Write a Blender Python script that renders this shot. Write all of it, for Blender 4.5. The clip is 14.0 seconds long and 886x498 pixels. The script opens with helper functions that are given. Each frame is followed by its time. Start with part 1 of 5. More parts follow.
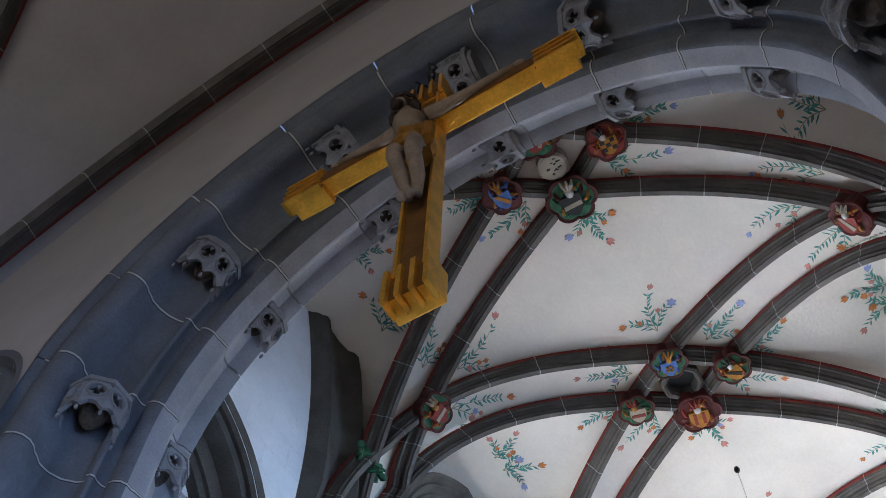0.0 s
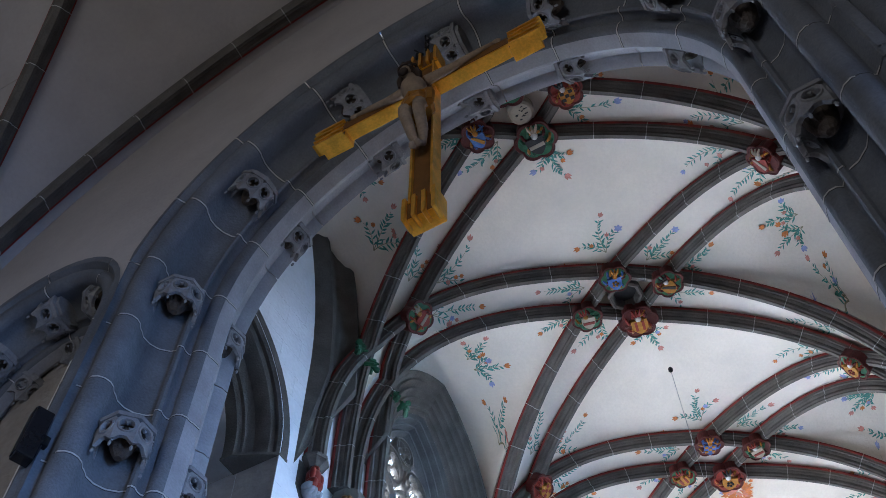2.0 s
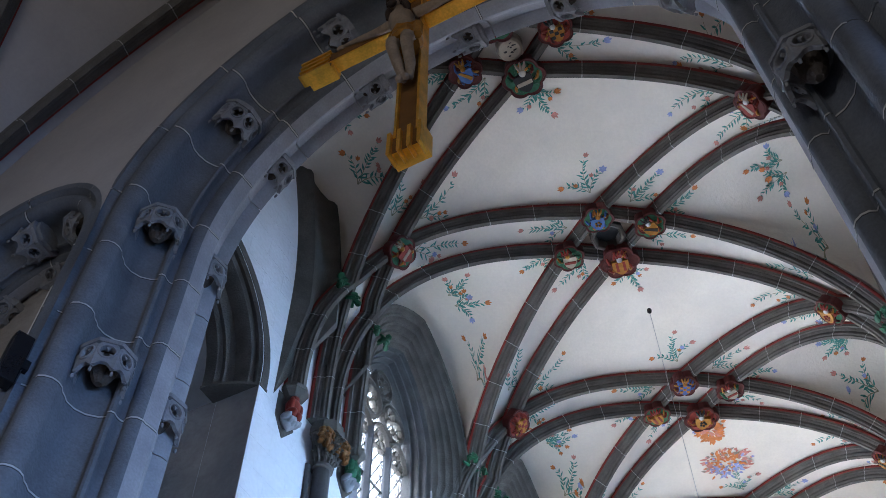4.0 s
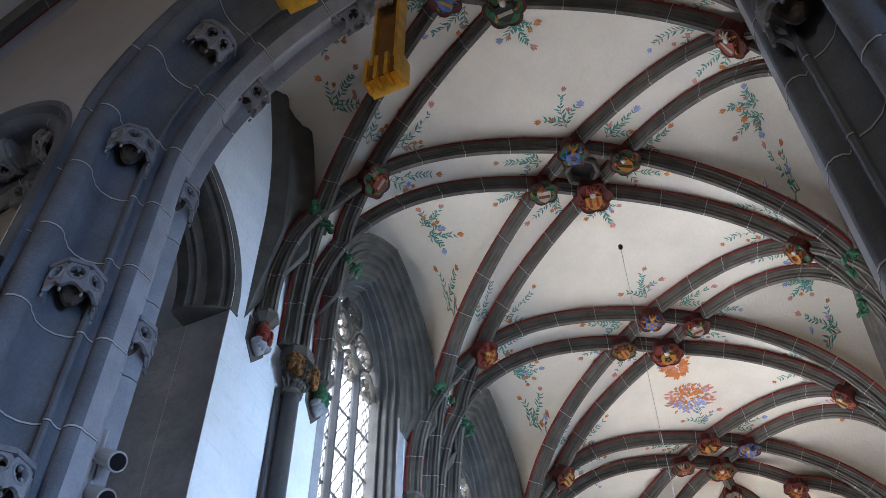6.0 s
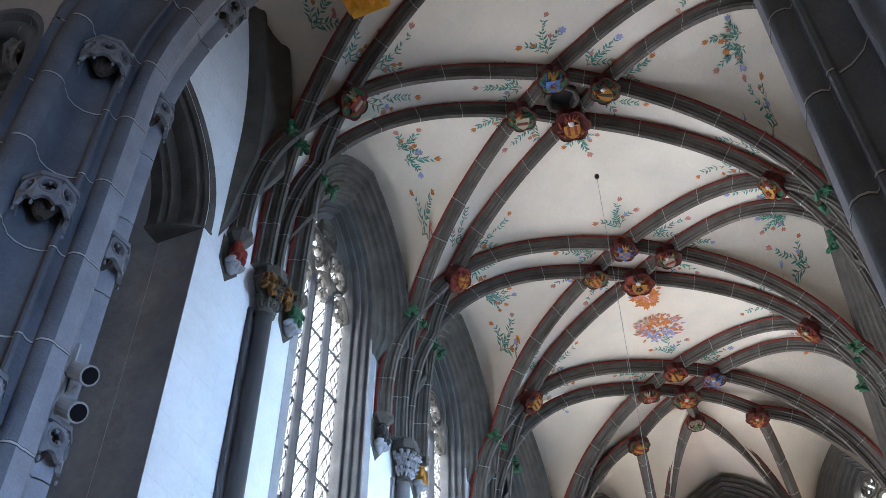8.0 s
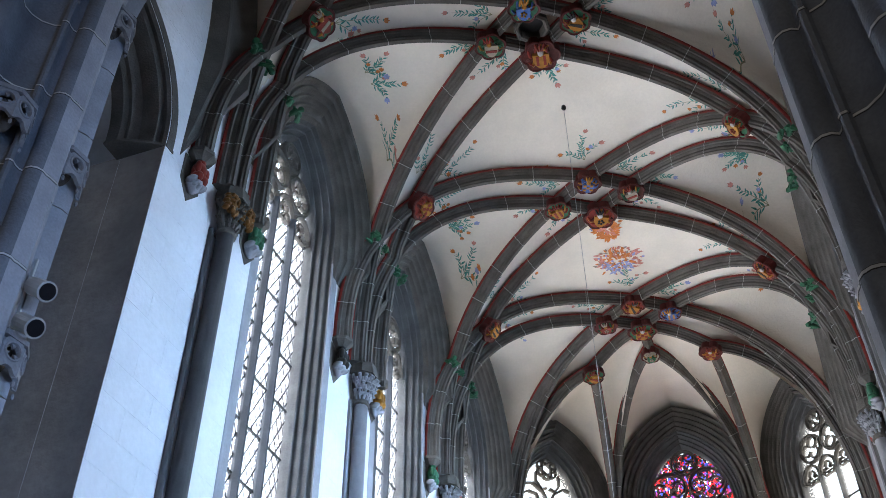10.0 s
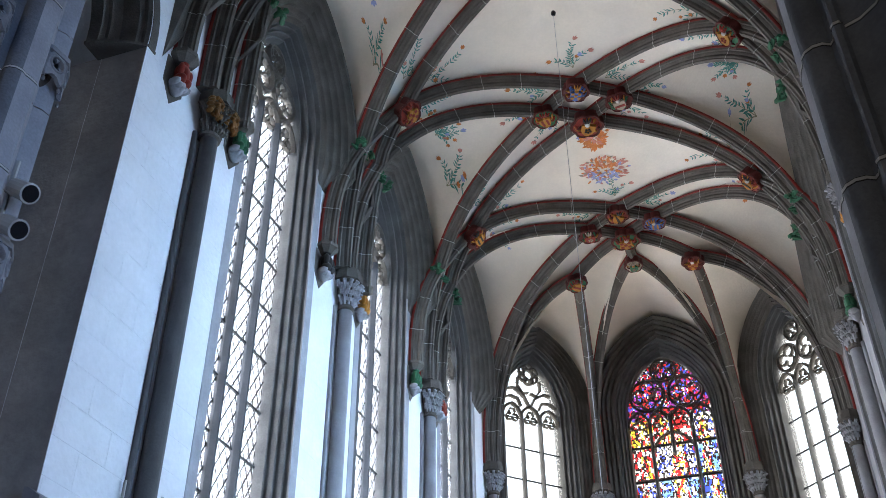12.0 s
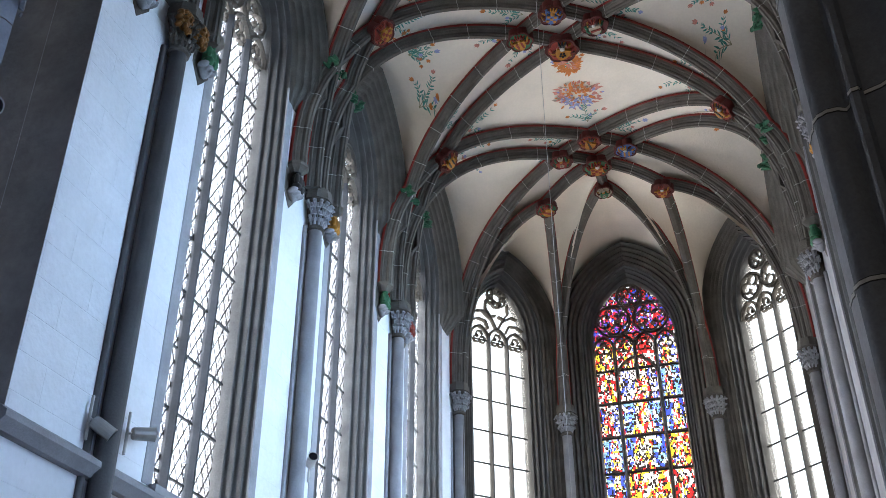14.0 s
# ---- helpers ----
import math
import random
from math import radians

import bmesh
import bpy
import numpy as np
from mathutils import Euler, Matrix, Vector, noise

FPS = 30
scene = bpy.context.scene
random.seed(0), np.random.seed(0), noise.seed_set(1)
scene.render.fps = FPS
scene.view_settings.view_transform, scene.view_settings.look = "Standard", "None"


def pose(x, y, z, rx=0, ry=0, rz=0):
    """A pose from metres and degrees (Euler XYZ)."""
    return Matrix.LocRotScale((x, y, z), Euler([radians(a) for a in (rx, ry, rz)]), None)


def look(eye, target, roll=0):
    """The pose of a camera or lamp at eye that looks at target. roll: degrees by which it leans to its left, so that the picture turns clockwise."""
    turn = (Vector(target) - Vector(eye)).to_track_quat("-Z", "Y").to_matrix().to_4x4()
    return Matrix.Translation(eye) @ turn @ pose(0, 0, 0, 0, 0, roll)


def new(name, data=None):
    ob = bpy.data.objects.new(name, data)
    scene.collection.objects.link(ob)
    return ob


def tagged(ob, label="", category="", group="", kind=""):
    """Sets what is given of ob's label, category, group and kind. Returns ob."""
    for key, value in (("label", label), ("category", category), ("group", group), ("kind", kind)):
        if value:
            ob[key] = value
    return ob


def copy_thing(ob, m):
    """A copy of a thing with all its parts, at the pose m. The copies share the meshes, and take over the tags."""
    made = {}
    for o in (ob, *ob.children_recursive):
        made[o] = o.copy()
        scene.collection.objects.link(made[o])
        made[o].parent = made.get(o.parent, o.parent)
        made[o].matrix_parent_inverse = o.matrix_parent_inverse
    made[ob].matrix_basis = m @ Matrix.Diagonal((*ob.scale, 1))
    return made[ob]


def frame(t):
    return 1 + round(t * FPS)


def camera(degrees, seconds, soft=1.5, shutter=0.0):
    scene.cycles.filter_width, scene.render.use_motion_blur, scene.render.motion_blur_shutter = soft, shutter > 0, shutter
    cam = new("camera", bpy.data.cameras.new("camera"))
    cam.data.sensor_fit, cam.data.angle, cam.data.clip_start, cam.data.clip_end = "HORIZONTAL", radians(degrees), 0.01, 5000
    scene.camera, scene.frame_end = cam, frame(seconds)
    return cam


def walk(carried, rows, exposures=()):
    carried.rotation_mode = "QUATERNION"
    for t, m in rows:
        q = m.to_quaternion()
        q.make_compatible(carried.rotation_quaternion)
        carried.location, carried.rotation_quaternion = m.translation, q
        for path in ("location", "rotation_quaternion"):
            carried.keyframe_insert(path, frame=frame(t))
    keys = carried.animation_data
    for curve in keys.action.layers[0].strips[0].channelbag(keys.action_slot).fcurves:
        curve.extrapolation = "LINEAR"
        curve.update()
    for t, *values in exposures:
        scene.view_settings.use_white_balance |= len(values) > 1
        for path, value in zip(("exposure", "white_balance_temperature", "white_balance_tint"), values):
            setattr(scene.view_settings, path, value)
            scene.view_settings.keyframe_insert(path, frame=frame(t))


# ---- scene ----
cam = camera(47.946, 14.0, soft=0.7)
PATH = [
    (0, 1.753, 1.251, 3.924, 151.566, -1.3, 30.882),
    (0.5, 1.917, 0.645, 2.894, 150.237, -0.8, 29.731),
    (1, 2.170, 0.130, 1.850, 149.0, -0.35, 29.42),
    (1.5, 2.195, 0.000, 1.600, 148.500, 0.150, 29.460),
    (2, 2.195, 0.000, 1.600, 147.555, 0.154, 29.393),
    (2.5, 2.195, 0.000, 1.600, 146.796, 0.061, 29.052),
    (3, 2.195, 0.000, 1.600, 145.828, 0.020, 28.600),
    (5.5, 2.195, 0.000, 1.600, 140.920, 0.128, 25.817),
    (6, 2.195, 0.000, 1.600, 139.881, 0.197, 25.255),
    (6.5, 2.195, 0.000, 1.600, 138.892, 0.217, 24.839),
    (7, 2.195, 0.000, 1.600, 137.711, 0.260, 24.474),
    (7.5, 2.195, 0.000, 1.600, 136.642, 0.126, 23.785),
    (8, 2.195, 0.000, 1.600, 135.542, 0.121, 23.079),
    (10.5, 2.195, 0.000, 1.600, 130.019, 0.360, 19.889),
    (11, 2.195, 0.000, 1.600, 128.531, 0.283, 19.776),
    (11.5, 2.195, 0.000, 1.600, 127.290, 0.298, 19.565),
    (12, 2.195, 0.000, 1.600, 126.005, 0.215, 19.178),
    (12.5, 2.195, 0.000, 1.600, 124.891, 0.123, 18.708),
    (13, 2.195, 0.000, 1.600, 123.873, 0.129, 18.135),
    (13.5, 2.195, 0.000, 1.600, 122.900, 0.174, 17.600),
    (14, 2.195, 0.000, 1.600, 121.556, 0.181, 17.108),
]
EXPOSURES = [(0.0, 0.6, 6000, 10), (1.5, 0.47, 5750, 10), (3.0, 0.36, 5600, 10), (6.5, 0.25, 6450, 10), (10.5, 0.06, 6200, 10), (14.0, -0.15, 6450, 10)]
SKY = 2.0
SOUTH, NORTH, EAST, NAVE, NAVE_FILL = 540, 950, 440, 240, 230
walk(cam, [(r[0], pose(*r[1:])) for r in PATH], EXPOSURES)

# ---- light ----
world = bpy.data.worlds.new("sky")
scene.world = world
world.use_nodes = True
wn = world.node_tree.nodes
bg = wn["Background"]
sky = wn.new("ShaderNodeTexSky")
sky.sky_type = "NISHITA"
sky.sun_disc = False
sky.sun_elevation = radians(42)
sky.sun_rotation = radians(172)
world.node_tree.links.new(sky.outputs["Color"], bg.inputs["Color"])
bg.inputs["Strength"].default_value = 0.15

sun = new("sun", bpy.data.lights.new("sun", "SUN"))
sun.data.energy, sun.data.angle, sun.data.color = 0.8, radians(12), (1.0, 0.95, 0.88)
sun.matrix_world = look((6, -40, 38), (0, 0, 0))


def window_light(name, eye, target, w, h, watts, color):
    lamp = new(name, bpy.data.lights.new(name, "AREA"))
    lamp.data.shape, lamp.data.size, lamp.data.size_y = "RECTANGLE", w, h
    lamp.data.energy, lamp.data.color = watts, color
    lamp.matrix_world = look(eye, target)
    return lamp


# ---- plan (metres) ----
W = 4.35                      # half width of the choir between its walls
SPRING = [4.45, 8.58, 13.26, 17.62, 22.19]   # wall shafts along the choir
CENTRE = [6.53, 10.75, 15.36, 19.78]         # vault crossings on the ridge
ZS, ZR = 11.72, 16.34         # rib springing and ridge
DD, DX = 0.54, 0.79           # half diagonals of the little lozenges
XB = 3.1                      # side bosses
APSE_X, APSE_Y = 1.96, 24.44
ARCH_CX, ZA = -0.04, 9.95     # middle and springing of the chancel arch
WALL_E = 3.42                 # face of the nave's east wall

COOL = (0.94, 0.95, 1.0)
DAY = (1.0, 0.94, 0.84)
BLUE = (0.33, 0.55, 1.0)
SKYBLUE = (0.47, 0.70, 1.0)
for y in (10.95, 15.44, 19.9):
    window_light("window_light", (W + 0.66, y, 8.2), (-W, y, 8.2), 2.6, 6.6, SOUTH, SKYBLUE).data.spread = radians(92)
    window_light("window_light", (-W - 0.66, y, 9.6), (W, y, 9.6), 2.6, 9.5, NORTH, COOL)
window_light("window_light", (0, 25.3, 10.0), (0, 10, 10.0), 2.9, 10.0, EAST, DAY)
window_light("window_light", (-3.70, 23.87, 10.0), (3.5, 16.4, 10.0), 2.7, 10.0, EAST, DAY)
window_light("window_light", (3.70, 23.87, 10.0), (-3.5, 16.4, 10.0), 2.7, 10.0, EAST, DAY)
# lamp in an unseen nave opening, set low to light the arch jambs
window_light("window_light", (7.9, 0.2, 3.2), (-3, 3.0, 3.2), 3.4, 3.6, NAVE, BLUE).data.spread = math.radians(84)
# unseen fill lamp standing free in the nave, added to brighten its vault
window_light("window_light", (0, -9.5, 6.0), (0, 1, 13), 3.0, 5.0, NAVE_FILL, DAY)


# ---- materials ----
def material(name, color, rough=0.85, metal=0.0, vary=0.25, scale=2.5, bump=0.15, fine=40.0, stain=None, stain_amount=0.0, per_piece=0.0):
    m = bpy.data.materials.new(name)
    m.use_nodes = True
    t = m.node_tree
    n, l = t.nodes, t.links
    b = n["Principled BSDF"]
    b.inputs["Roughness"].default_value, b.inputs["Metallic"].default_value = rough, metal
    b.inputs["Specular IOR Level"].default_value = 0.28
    co = n.new("ShaderNodeTexCoord")
    geo = n.new("ShaderNodeNewGeometry")
    big = n.new("ShaderNodeTexNoise")
    big.inputs["Scale"].default_value, big.inputs["Detail"].default_value = scale, 6
    small = n.new("ShaderNodeTexNoise")
    small.inputs["Scale"].default_value, small.inputs["Detail"].default_value = fine, 4
    l.new(geo.outputs["Position"], big.inputs["Vector"])
    l.new(geo.outputs["Position"], small.inputs["Vector"])
    ramp = n.new("ShaderNodeMapRange")
    ramp.inputs["From Min"].default_value, ramp.inputs["From Max"].default_value = 0.3, 0.7
    ramp.inputs["To Min"].default_value, ramp.inputs["To Max"].default_value = 1 - vary, 1 + vary
    l.new(big.outputs["Fac"], ramp.inputs["Value"])
    ramp2 = n.new("ShaderNodeMapRange")
    ramp2.inputs["From Min"].default_value, ramp2.inputs["From Max"].default_value = 0.3, 0.7
    ramp2.inputs["To Min"].default_value, ramp2.inputs["To Max"].default_value = 1 - vary * 0.5, 1 + vary * 0.5
    l.new(small.outputs["Fac"], ramp2.inputs["Value"])
    mul = n.new("ShaderNodeMath")
    mul.operation = "MULTIPLY"
    l.new(ramp.outputs[0], mul.inputs[0])
    l.new(ramp2.outputs[0], mul.inputs[1])
    last = mul.outputs[0]
    if per_piece:
        info = n.new("ShaderNodeObjectInfo")
        r3 = n.new("ShaderNodeMapRange")
        r3.inputs["To Min"].default_value, r3.inputs["To Max"].default_value = 1 - per_piece, 1 + per_piece
        l.new(info.outputs["Random"], r3.inputs["Value"])
        m3 = n.new("ShaderNodeMath")
        m3.operation = "MULTIPLY"
        l.new(last, m3.inputs[0])
        l.new(r3.outputs[0], m3.inputs[1])
        last = m3.outputs[0]
    vm = n.new("ShaderNodeVectorMath")
    vm.operation = "SCALE"
    vm.inputs[0].default_value = color
    l.new(last, vm.inputs["Scale"])
    col = vm.outputs[0]
    if stain:
        sn = n.new("ShaderNodeTexNoise")
        sn.inputs["Scale"].default_value, sn.inputs["Detail"].default_value, sn.inputs["Roughness"].default_value = 0.9, 8, 0.65
        l.new(geo.outputs["Position"], sn.inputs["Vector"])
        sr = n.new("ShaderNodeMapRange")
        sr.inputs["From Min"].default_value, sr.inputs["From Max"].default_value = 0.5, 0.72
        sr.inputs["To Max"].default_value = stain_amount
        l.new(sn.outputs["Fac"], sr.inputs["Value"])
        mx = n.new("ShaderNodeMix")
        mx.data_type = "RGBA"
        l.new(sr.outputs[0], mx.inputs["Factor"])
        l.new(col, mx.inputs[6])
        mx.inputs[7].default_value = (*stain, 1)
        col = mx.outputs[2]
    l.new(col, b.inputs["Base Color"])
    if bump:
        bp = n.new("ShaderNodeBump")
        bp.inputs["Strength"].default_value, bp.inputs["Distance"].default_value = bump, 0.02
        l.new(small.outputs["Fac"], bp.inputs["Height"])
        l.new(bp.outputs[0], b.inputs["Normal"])
    return m


STONE = material("grey_stone", (0.105, 0.095, 0.083), 0.8, vary=0.26, scale=3, bump=0.45, stain=(0.07, 0.064, 0.058), stain_amount=0.5, per_piece=0.10)
ARCH_STONE = material("painted_arch_stone", (0.125, 0.133, 0.150), 0.7, vary=0.22, scale=2, bump=0.35, stain=(0.07, 0.074, 0.082), stain_amount=0.6, per_piece=0.06)
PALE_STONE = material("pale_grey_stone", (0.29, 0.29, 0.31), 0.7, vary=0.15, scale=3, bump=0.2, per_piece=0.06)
DARK_STONE = material("dark_shaft_stone", (0.10, 0.10, 0.105), 0.55, vary=0.15, scale=3, bump=0.15)
PLASTER = material("limewashed_plaster", (0.77, 0.70, 0.605), 0.9, vary=0.05, scale=1.2, bump=0.3, fine=18, stain=(0.60, 0.56, 0.50), stain_amount=0.35)
# nave plaster with the dimness of the nave put into its colour
SHADED_NAVE_PLASTER = material("shade_darkened_nave_plaster", (0.40, 0.37, 0.355), 0.9, vary=0.06, scale=1.2, bump=0.3, fine=18, stain=(0.32, 0.295, 0.28), stain_amount=0.4)
WALL_PAINT = material("white_wall_plaster", (0.74, 0.75, 0.78), 0.85, vary=0.06, scale=1.5, bump=0.5, fine=14, stain=(0.66, 0.64, 0.61), stain_amount=0.3)


def ashlar(m, depth):
    """Adds the faint relief of large coursed blocks under a limewash, on a wall that runs along y."""
    n, l = m.node_tree.nodes, m.node_tree.links
    pos = n.new("ShaderNodeNewGeometry")
    sep = n.new("ShaderNodeSeparateXYZ")
    com = n.new("ShaderNodeCombineXYZ")
    l.new(pos.outputs["Position"], sep.inputs[0])
    l.new(sep.outputs["Y"], com.inputs["X"])
    l.new(sep.outputs["Z"], com.inputs["Y"])
    br = n.new("ShaderNodeTexBrick")
    br.inputs["Scale"].default_value = 1.0
    br.inputs["Brick Width"].default_value, br.inputs["Row Height"].default_value = 0.85, 0.42
    br.inputs["Mortar Size"].default_value, br.inputs["Mortar Smooth"].default_value = 0.008, 0.6
    l.new(com.outputs[0], br.inputs["Vector"])
    bp = n.new("ShaderNodeBump")
    bp.invert = True
    bp.inputs["Strength"].default_value, bp.inputs["Distance"].default_value = depth, 0.02
    l.new(br.outputs["Fac"], bp.inputs["Height"])
    old = n["Bump"]
    l.new(old.outputs[0], bp.inputs["Normal"])
    l.new(bp.outputs[0], n["Principled BSDF"].inputs["Normal"])


ashlar(WALL_PAINT, 0.5)
GREY_WALL = material("grey_wall_plaster", (0.37, 0.34, 0.315), 0.9, vary=0.16, scale=2, bump=0.9, fine=12, stain=(0.26, 0.24, 0.22), stain_amount=0.5)
RED = material("oxide_red_paint", (0.20, 0.022, 0.016), 0.7, vary=0.2, scale=5, bump=0.05)
# brown stone taken darker, putting the canopies' inner shade into its colour
BROWN_SHADE = material("shade_darkened_brown_stone", (0.075, 0.06, 0.05), 0.8, vary=0.25, scale=14, bump=0.5)
JOINT = material("white_joint_paint", (0.42, 0.41, 0.39), 0.8, vary=0.12, scale=8, bump=0.05)
GOLD = material("gilded_wood", (0.85, 0.44, 0.05), 0.38, metal=0.75, vary=0.18, scale=5, bump=0.2)
GOLD_DARK = material("aged_gilding", (0.17, 0.075, 0.018), 0.5, metal=0.25, vary=0.25, scale=5, bump=0.2)
SKIN = material("painted_limewood", (0.27, 0.20, 0.14), 0.6, vary=0.2, scale=9, bump=0.2)
HAIR = material("dark_painted_wood", (0.035, 0.022, 0.016), 0.6, vary=0.2, scale=9, bump=0.3)
IRON = material("black_iron", (0.02, 0.02, 0.022), 0.5, metal=0.6, vary=0.2, scale=9, bump=0.1)
LEAD = material("dark_lead", (0.035, 0.037, 0.04), 0.6, metal=0.3, vary=0.2, scale=9, bump=0.05)
STEEL = material("lamp_housing_metal", (0.50, 0.50, 0.48), 0.4, metal=0.6, vary=0.05, scale=9, bump=0.02)
BLACK = material("black_lens", (0.01, 0.01, 0.012), 0.15, vary=0.1, bump=0)
WIRE = material("pale_wire", (0.40, 0.40, 0.40), 0.5, vary=0.05, bump=0)
P_RED = material("boss_red", (0.20, 0.025, 0.016), 0.5, vary=0.2, scale=12, bump=0.1)
P_DARKRED = material("boss_dark_red", (0.075, 0.012, 0.010), 0.55, vary=0.2, scale=12, bump=0.1)
P_GOLD = material("boss_gold", (0.34, 0.155, 0.025), 0.4, metal=0.4, vary=0.2, scale=12, bump=0.1)
P_GREEN = material("boss_green", (0.025, 0.11, 0.055), 0.55, vary=0.25, scale=12, bump=0.1)
P_BLUE = material("boss_blue", (0.05, 0.11, 0.30), 0.5, vary=0.2, scale=12, bump=0.1)
P_WHITE = material("boss_white", (0.31, 0.26, 0.20), 0.6, vary=0.1, scale=12, bump=0.1)
P_BLACK = material("boss_black", (0.02, 0.02, 0.02), 0.5, vary=0.2, scale=12, bump=0.1)
L_GREEN = material("mural_green", (0.085, 0.26, 0.22), 0.9, vary=0.25, scale=9, bump=0)
L_ORANGE = material("mural_orange", (0.58, 0.20, 0.06), 0.9, vary=0.25, scale=9, bump=0)
L_PINK = material("mural_pink", (0.56, 0.24, 0.19), 0.9, vary=0.25, scale=9, bump=0)
L_BLUE = material("mural_blue", (0.30, 0.34, 0.58), 0.9, vary=0.25, scale=9, bump=0)
L_STEM = material("mural_stem", (0.30, 0.28, 0.18), 0.9, vary=0.25, scale=9, bump=0)
APSE_WALL = material("grey_apse_stone", (0.165, 0.158, 0.150), 0.85, vary=0.18, scale=2, bump=0.4, stain=(0.10, 0.095, 0.09), stain_amount=0.5)
SKY_GLOW = bpy.data.materials.new("bright_overcast_sky")
SKY_GLOW.use_nodes = True
SKY_GLOW.node_tree.nodes["Principled BSDF"].inputs["Base Color"].default_value = (0, 0, 0, 1)
SKY_GLOW.node_tree.nodes["Principled BSDF"].inputs["Emission Color"].default_value = (0.90, 0.95, 1.0, 1)
SKY_GLOW.node_tree.nodes["Principled BSDF"].inputs["Emission Strength"].default_value = SKY
BLOCK_STONE = material("pale_canopy_stone", (0.20, 0.20, 0.212), 0.75, vary=0.2, scale=6, bump=0.3, per_piece=0.08)
JAMB_STONE = material("light_jamb_stone", (0.145, 0.143, 0.142), 0.75, vary=0.18, scale=3, bump=0.3, stain=(0.10, 0.098, 0.095), stain_amount=0.5)
MULLION = material("matt_mullion_stone", (0.085, 0.09, 0.10), 0.95, vary=0.15, scale=3, bump=0.2)
for m in (MULLION, JAMB_STONE):
    m.node_tree.nodes["Principled BSDF"].inputs["Specular IOR Level"].default_value = 0.04
# unseen floor, given a warm colour to bounce light onto the vault
FLOOR = material("bounce_warmed_floor", (0.32, 0.22, 0.14), 0.6, vary=0.2, scale=1, bump=0.2)


def glass_material(name, color, clear):
    m = bpy.data.materials.new(name)
    m.use_nodes = True
    n, l = m.node_tree.nodes, m.node_tree.links
    out = n["Material Output"]
    tr = n.new("ShaderNodeBsdfTransparent")
    tr.inputs["Color"].default_value = (*color, 1)
    tl = n.new("ShaderNodeBsdfTranslucent")
    tl.inputs["Color"].default_value = (*color, 1)
    gl = n.new("ShaderNodeBsdfGlossy")
    gl.inputs["Roughness"].default_value = 0.15
    a = n.new("ShaderNodeMixShader")
    a.inputs[0].default_value = clear
    l.new(tl.outputs[0], a.inputs[1])
    l.new(tr.outputs[0], a.inputs[2])
    b = n.new("ShaderNodeMixShader")
    b.inputs[0].default_value = 0.04
    l.new(a.outputs[0], b.inputs[1])
    l.new(gl.outputs[0], b.inputs[2])
    l.new(b.outputs[0], out.inputs["Surface"])
    n.remove(n["Principled BSDF"])
    return m


GLASS = glass_material("clear_leaded_glass", (0.95, 0.98, 1.0), 0.93)
STAINED = [glass_material("stained_glass", c, 0.6) for c in (
    (0.75, 0.03, 0.03), (0.06, 0.10, 0.65), (0.9, 0.62, 0.05), (0.85, 0.85, 0.8), (0.05, 0.35, 0.12), (0.35, 0.06, 0.35), (0.9, 0.3, 0.04), (0.25, 0.5, 0.85), (0.03, 0.02, 0.02))]


# ---- building helpers ----
def mesh_from(name, verts, faces, mats, idx=None, smooth=False):
    me = bpy.data.meshes.new(name)
    me.from_pydata(verts, [], faces)
    for m in mats:
        me.materials.append(m)
    if idx is not None:
        me.polygons.foreach_set("material_index", idx)
    me.update()
    if smooth:
        me.polygons.foreach_set("use_smooth", [True] * len(me.polygons))
        me.set_sharp_from_angle(angle=radians(34))
    return me


def child(name, me, parent, label="", m=None):
    ob = new(name, me)
    if parent is not None:
        ob.parent = parent
    if m is not None:
        ob.matrix_basis = m
    if label:
        tagged(ob, label)
    return ob


def part(name, bm, mat, parent, label="", m=None, smooth=False):
    me = bpy.data.meshes.new(name)
    if smooth:
        for f in bm.faces:
            f.smooth = True
    bm.to_mesh(me)
    bm.free()
    for x in (mat if isinstance(mat, (list, tuple)) else [mat]):
        me.materials.append(x)
    return child(name, me, parent, label, m)


def thing(name, label, category, group="", kind="", m=None):
    ob = new(name)
    ob.empty_display_size = 0.2
    if m is not None:
        ob.matrix_basis = m
    return tagged(ob, label, category, group, kind)


def box(bm, lo, hi, bevel=0.0):
    r = bmesh.ops.create_cube(bm, size=1, matrix=Matrix.Translation([(a + b) / 2 for a, b in zip(lo, hi)]) @ Matrix.Diagonal([b - a for a, b in zip(lo, hi)] + [1]))
    if bevel:
        es = list({e for v in r["verts"] for e in v.link_edges})
        bmesh.ops.bevel(bm, geom=es, offset=bevel, segments=2, affect="EDGES", profile=0.5)


def lathe(bm, prof, seg=12, m=None, sweep=2 * math.pi, start=0.0):
    """prof: (radius, z) from below."""
    m = m or Matrix()
    rings = []
    full = sweep > 6.28
    count = seg if full else seg + 1
    for r, z in prof:
        rings.append([bm.verts.new(m @ Vector((r * math.cos(start + sweep * i / seg), r * math.sin(start + sweep * i / seg), z))) for i in range(count)])
    for a, b in zip(rings, rings[1:]):
        for i in range(seg):
            j = (i + 1) % count
            bm.faces.new((a[i], a[j], b[j], b[i]))
    if full:
        bm.faces.new(rings[0][::-1])
        bm.faces.new(rings[-1])


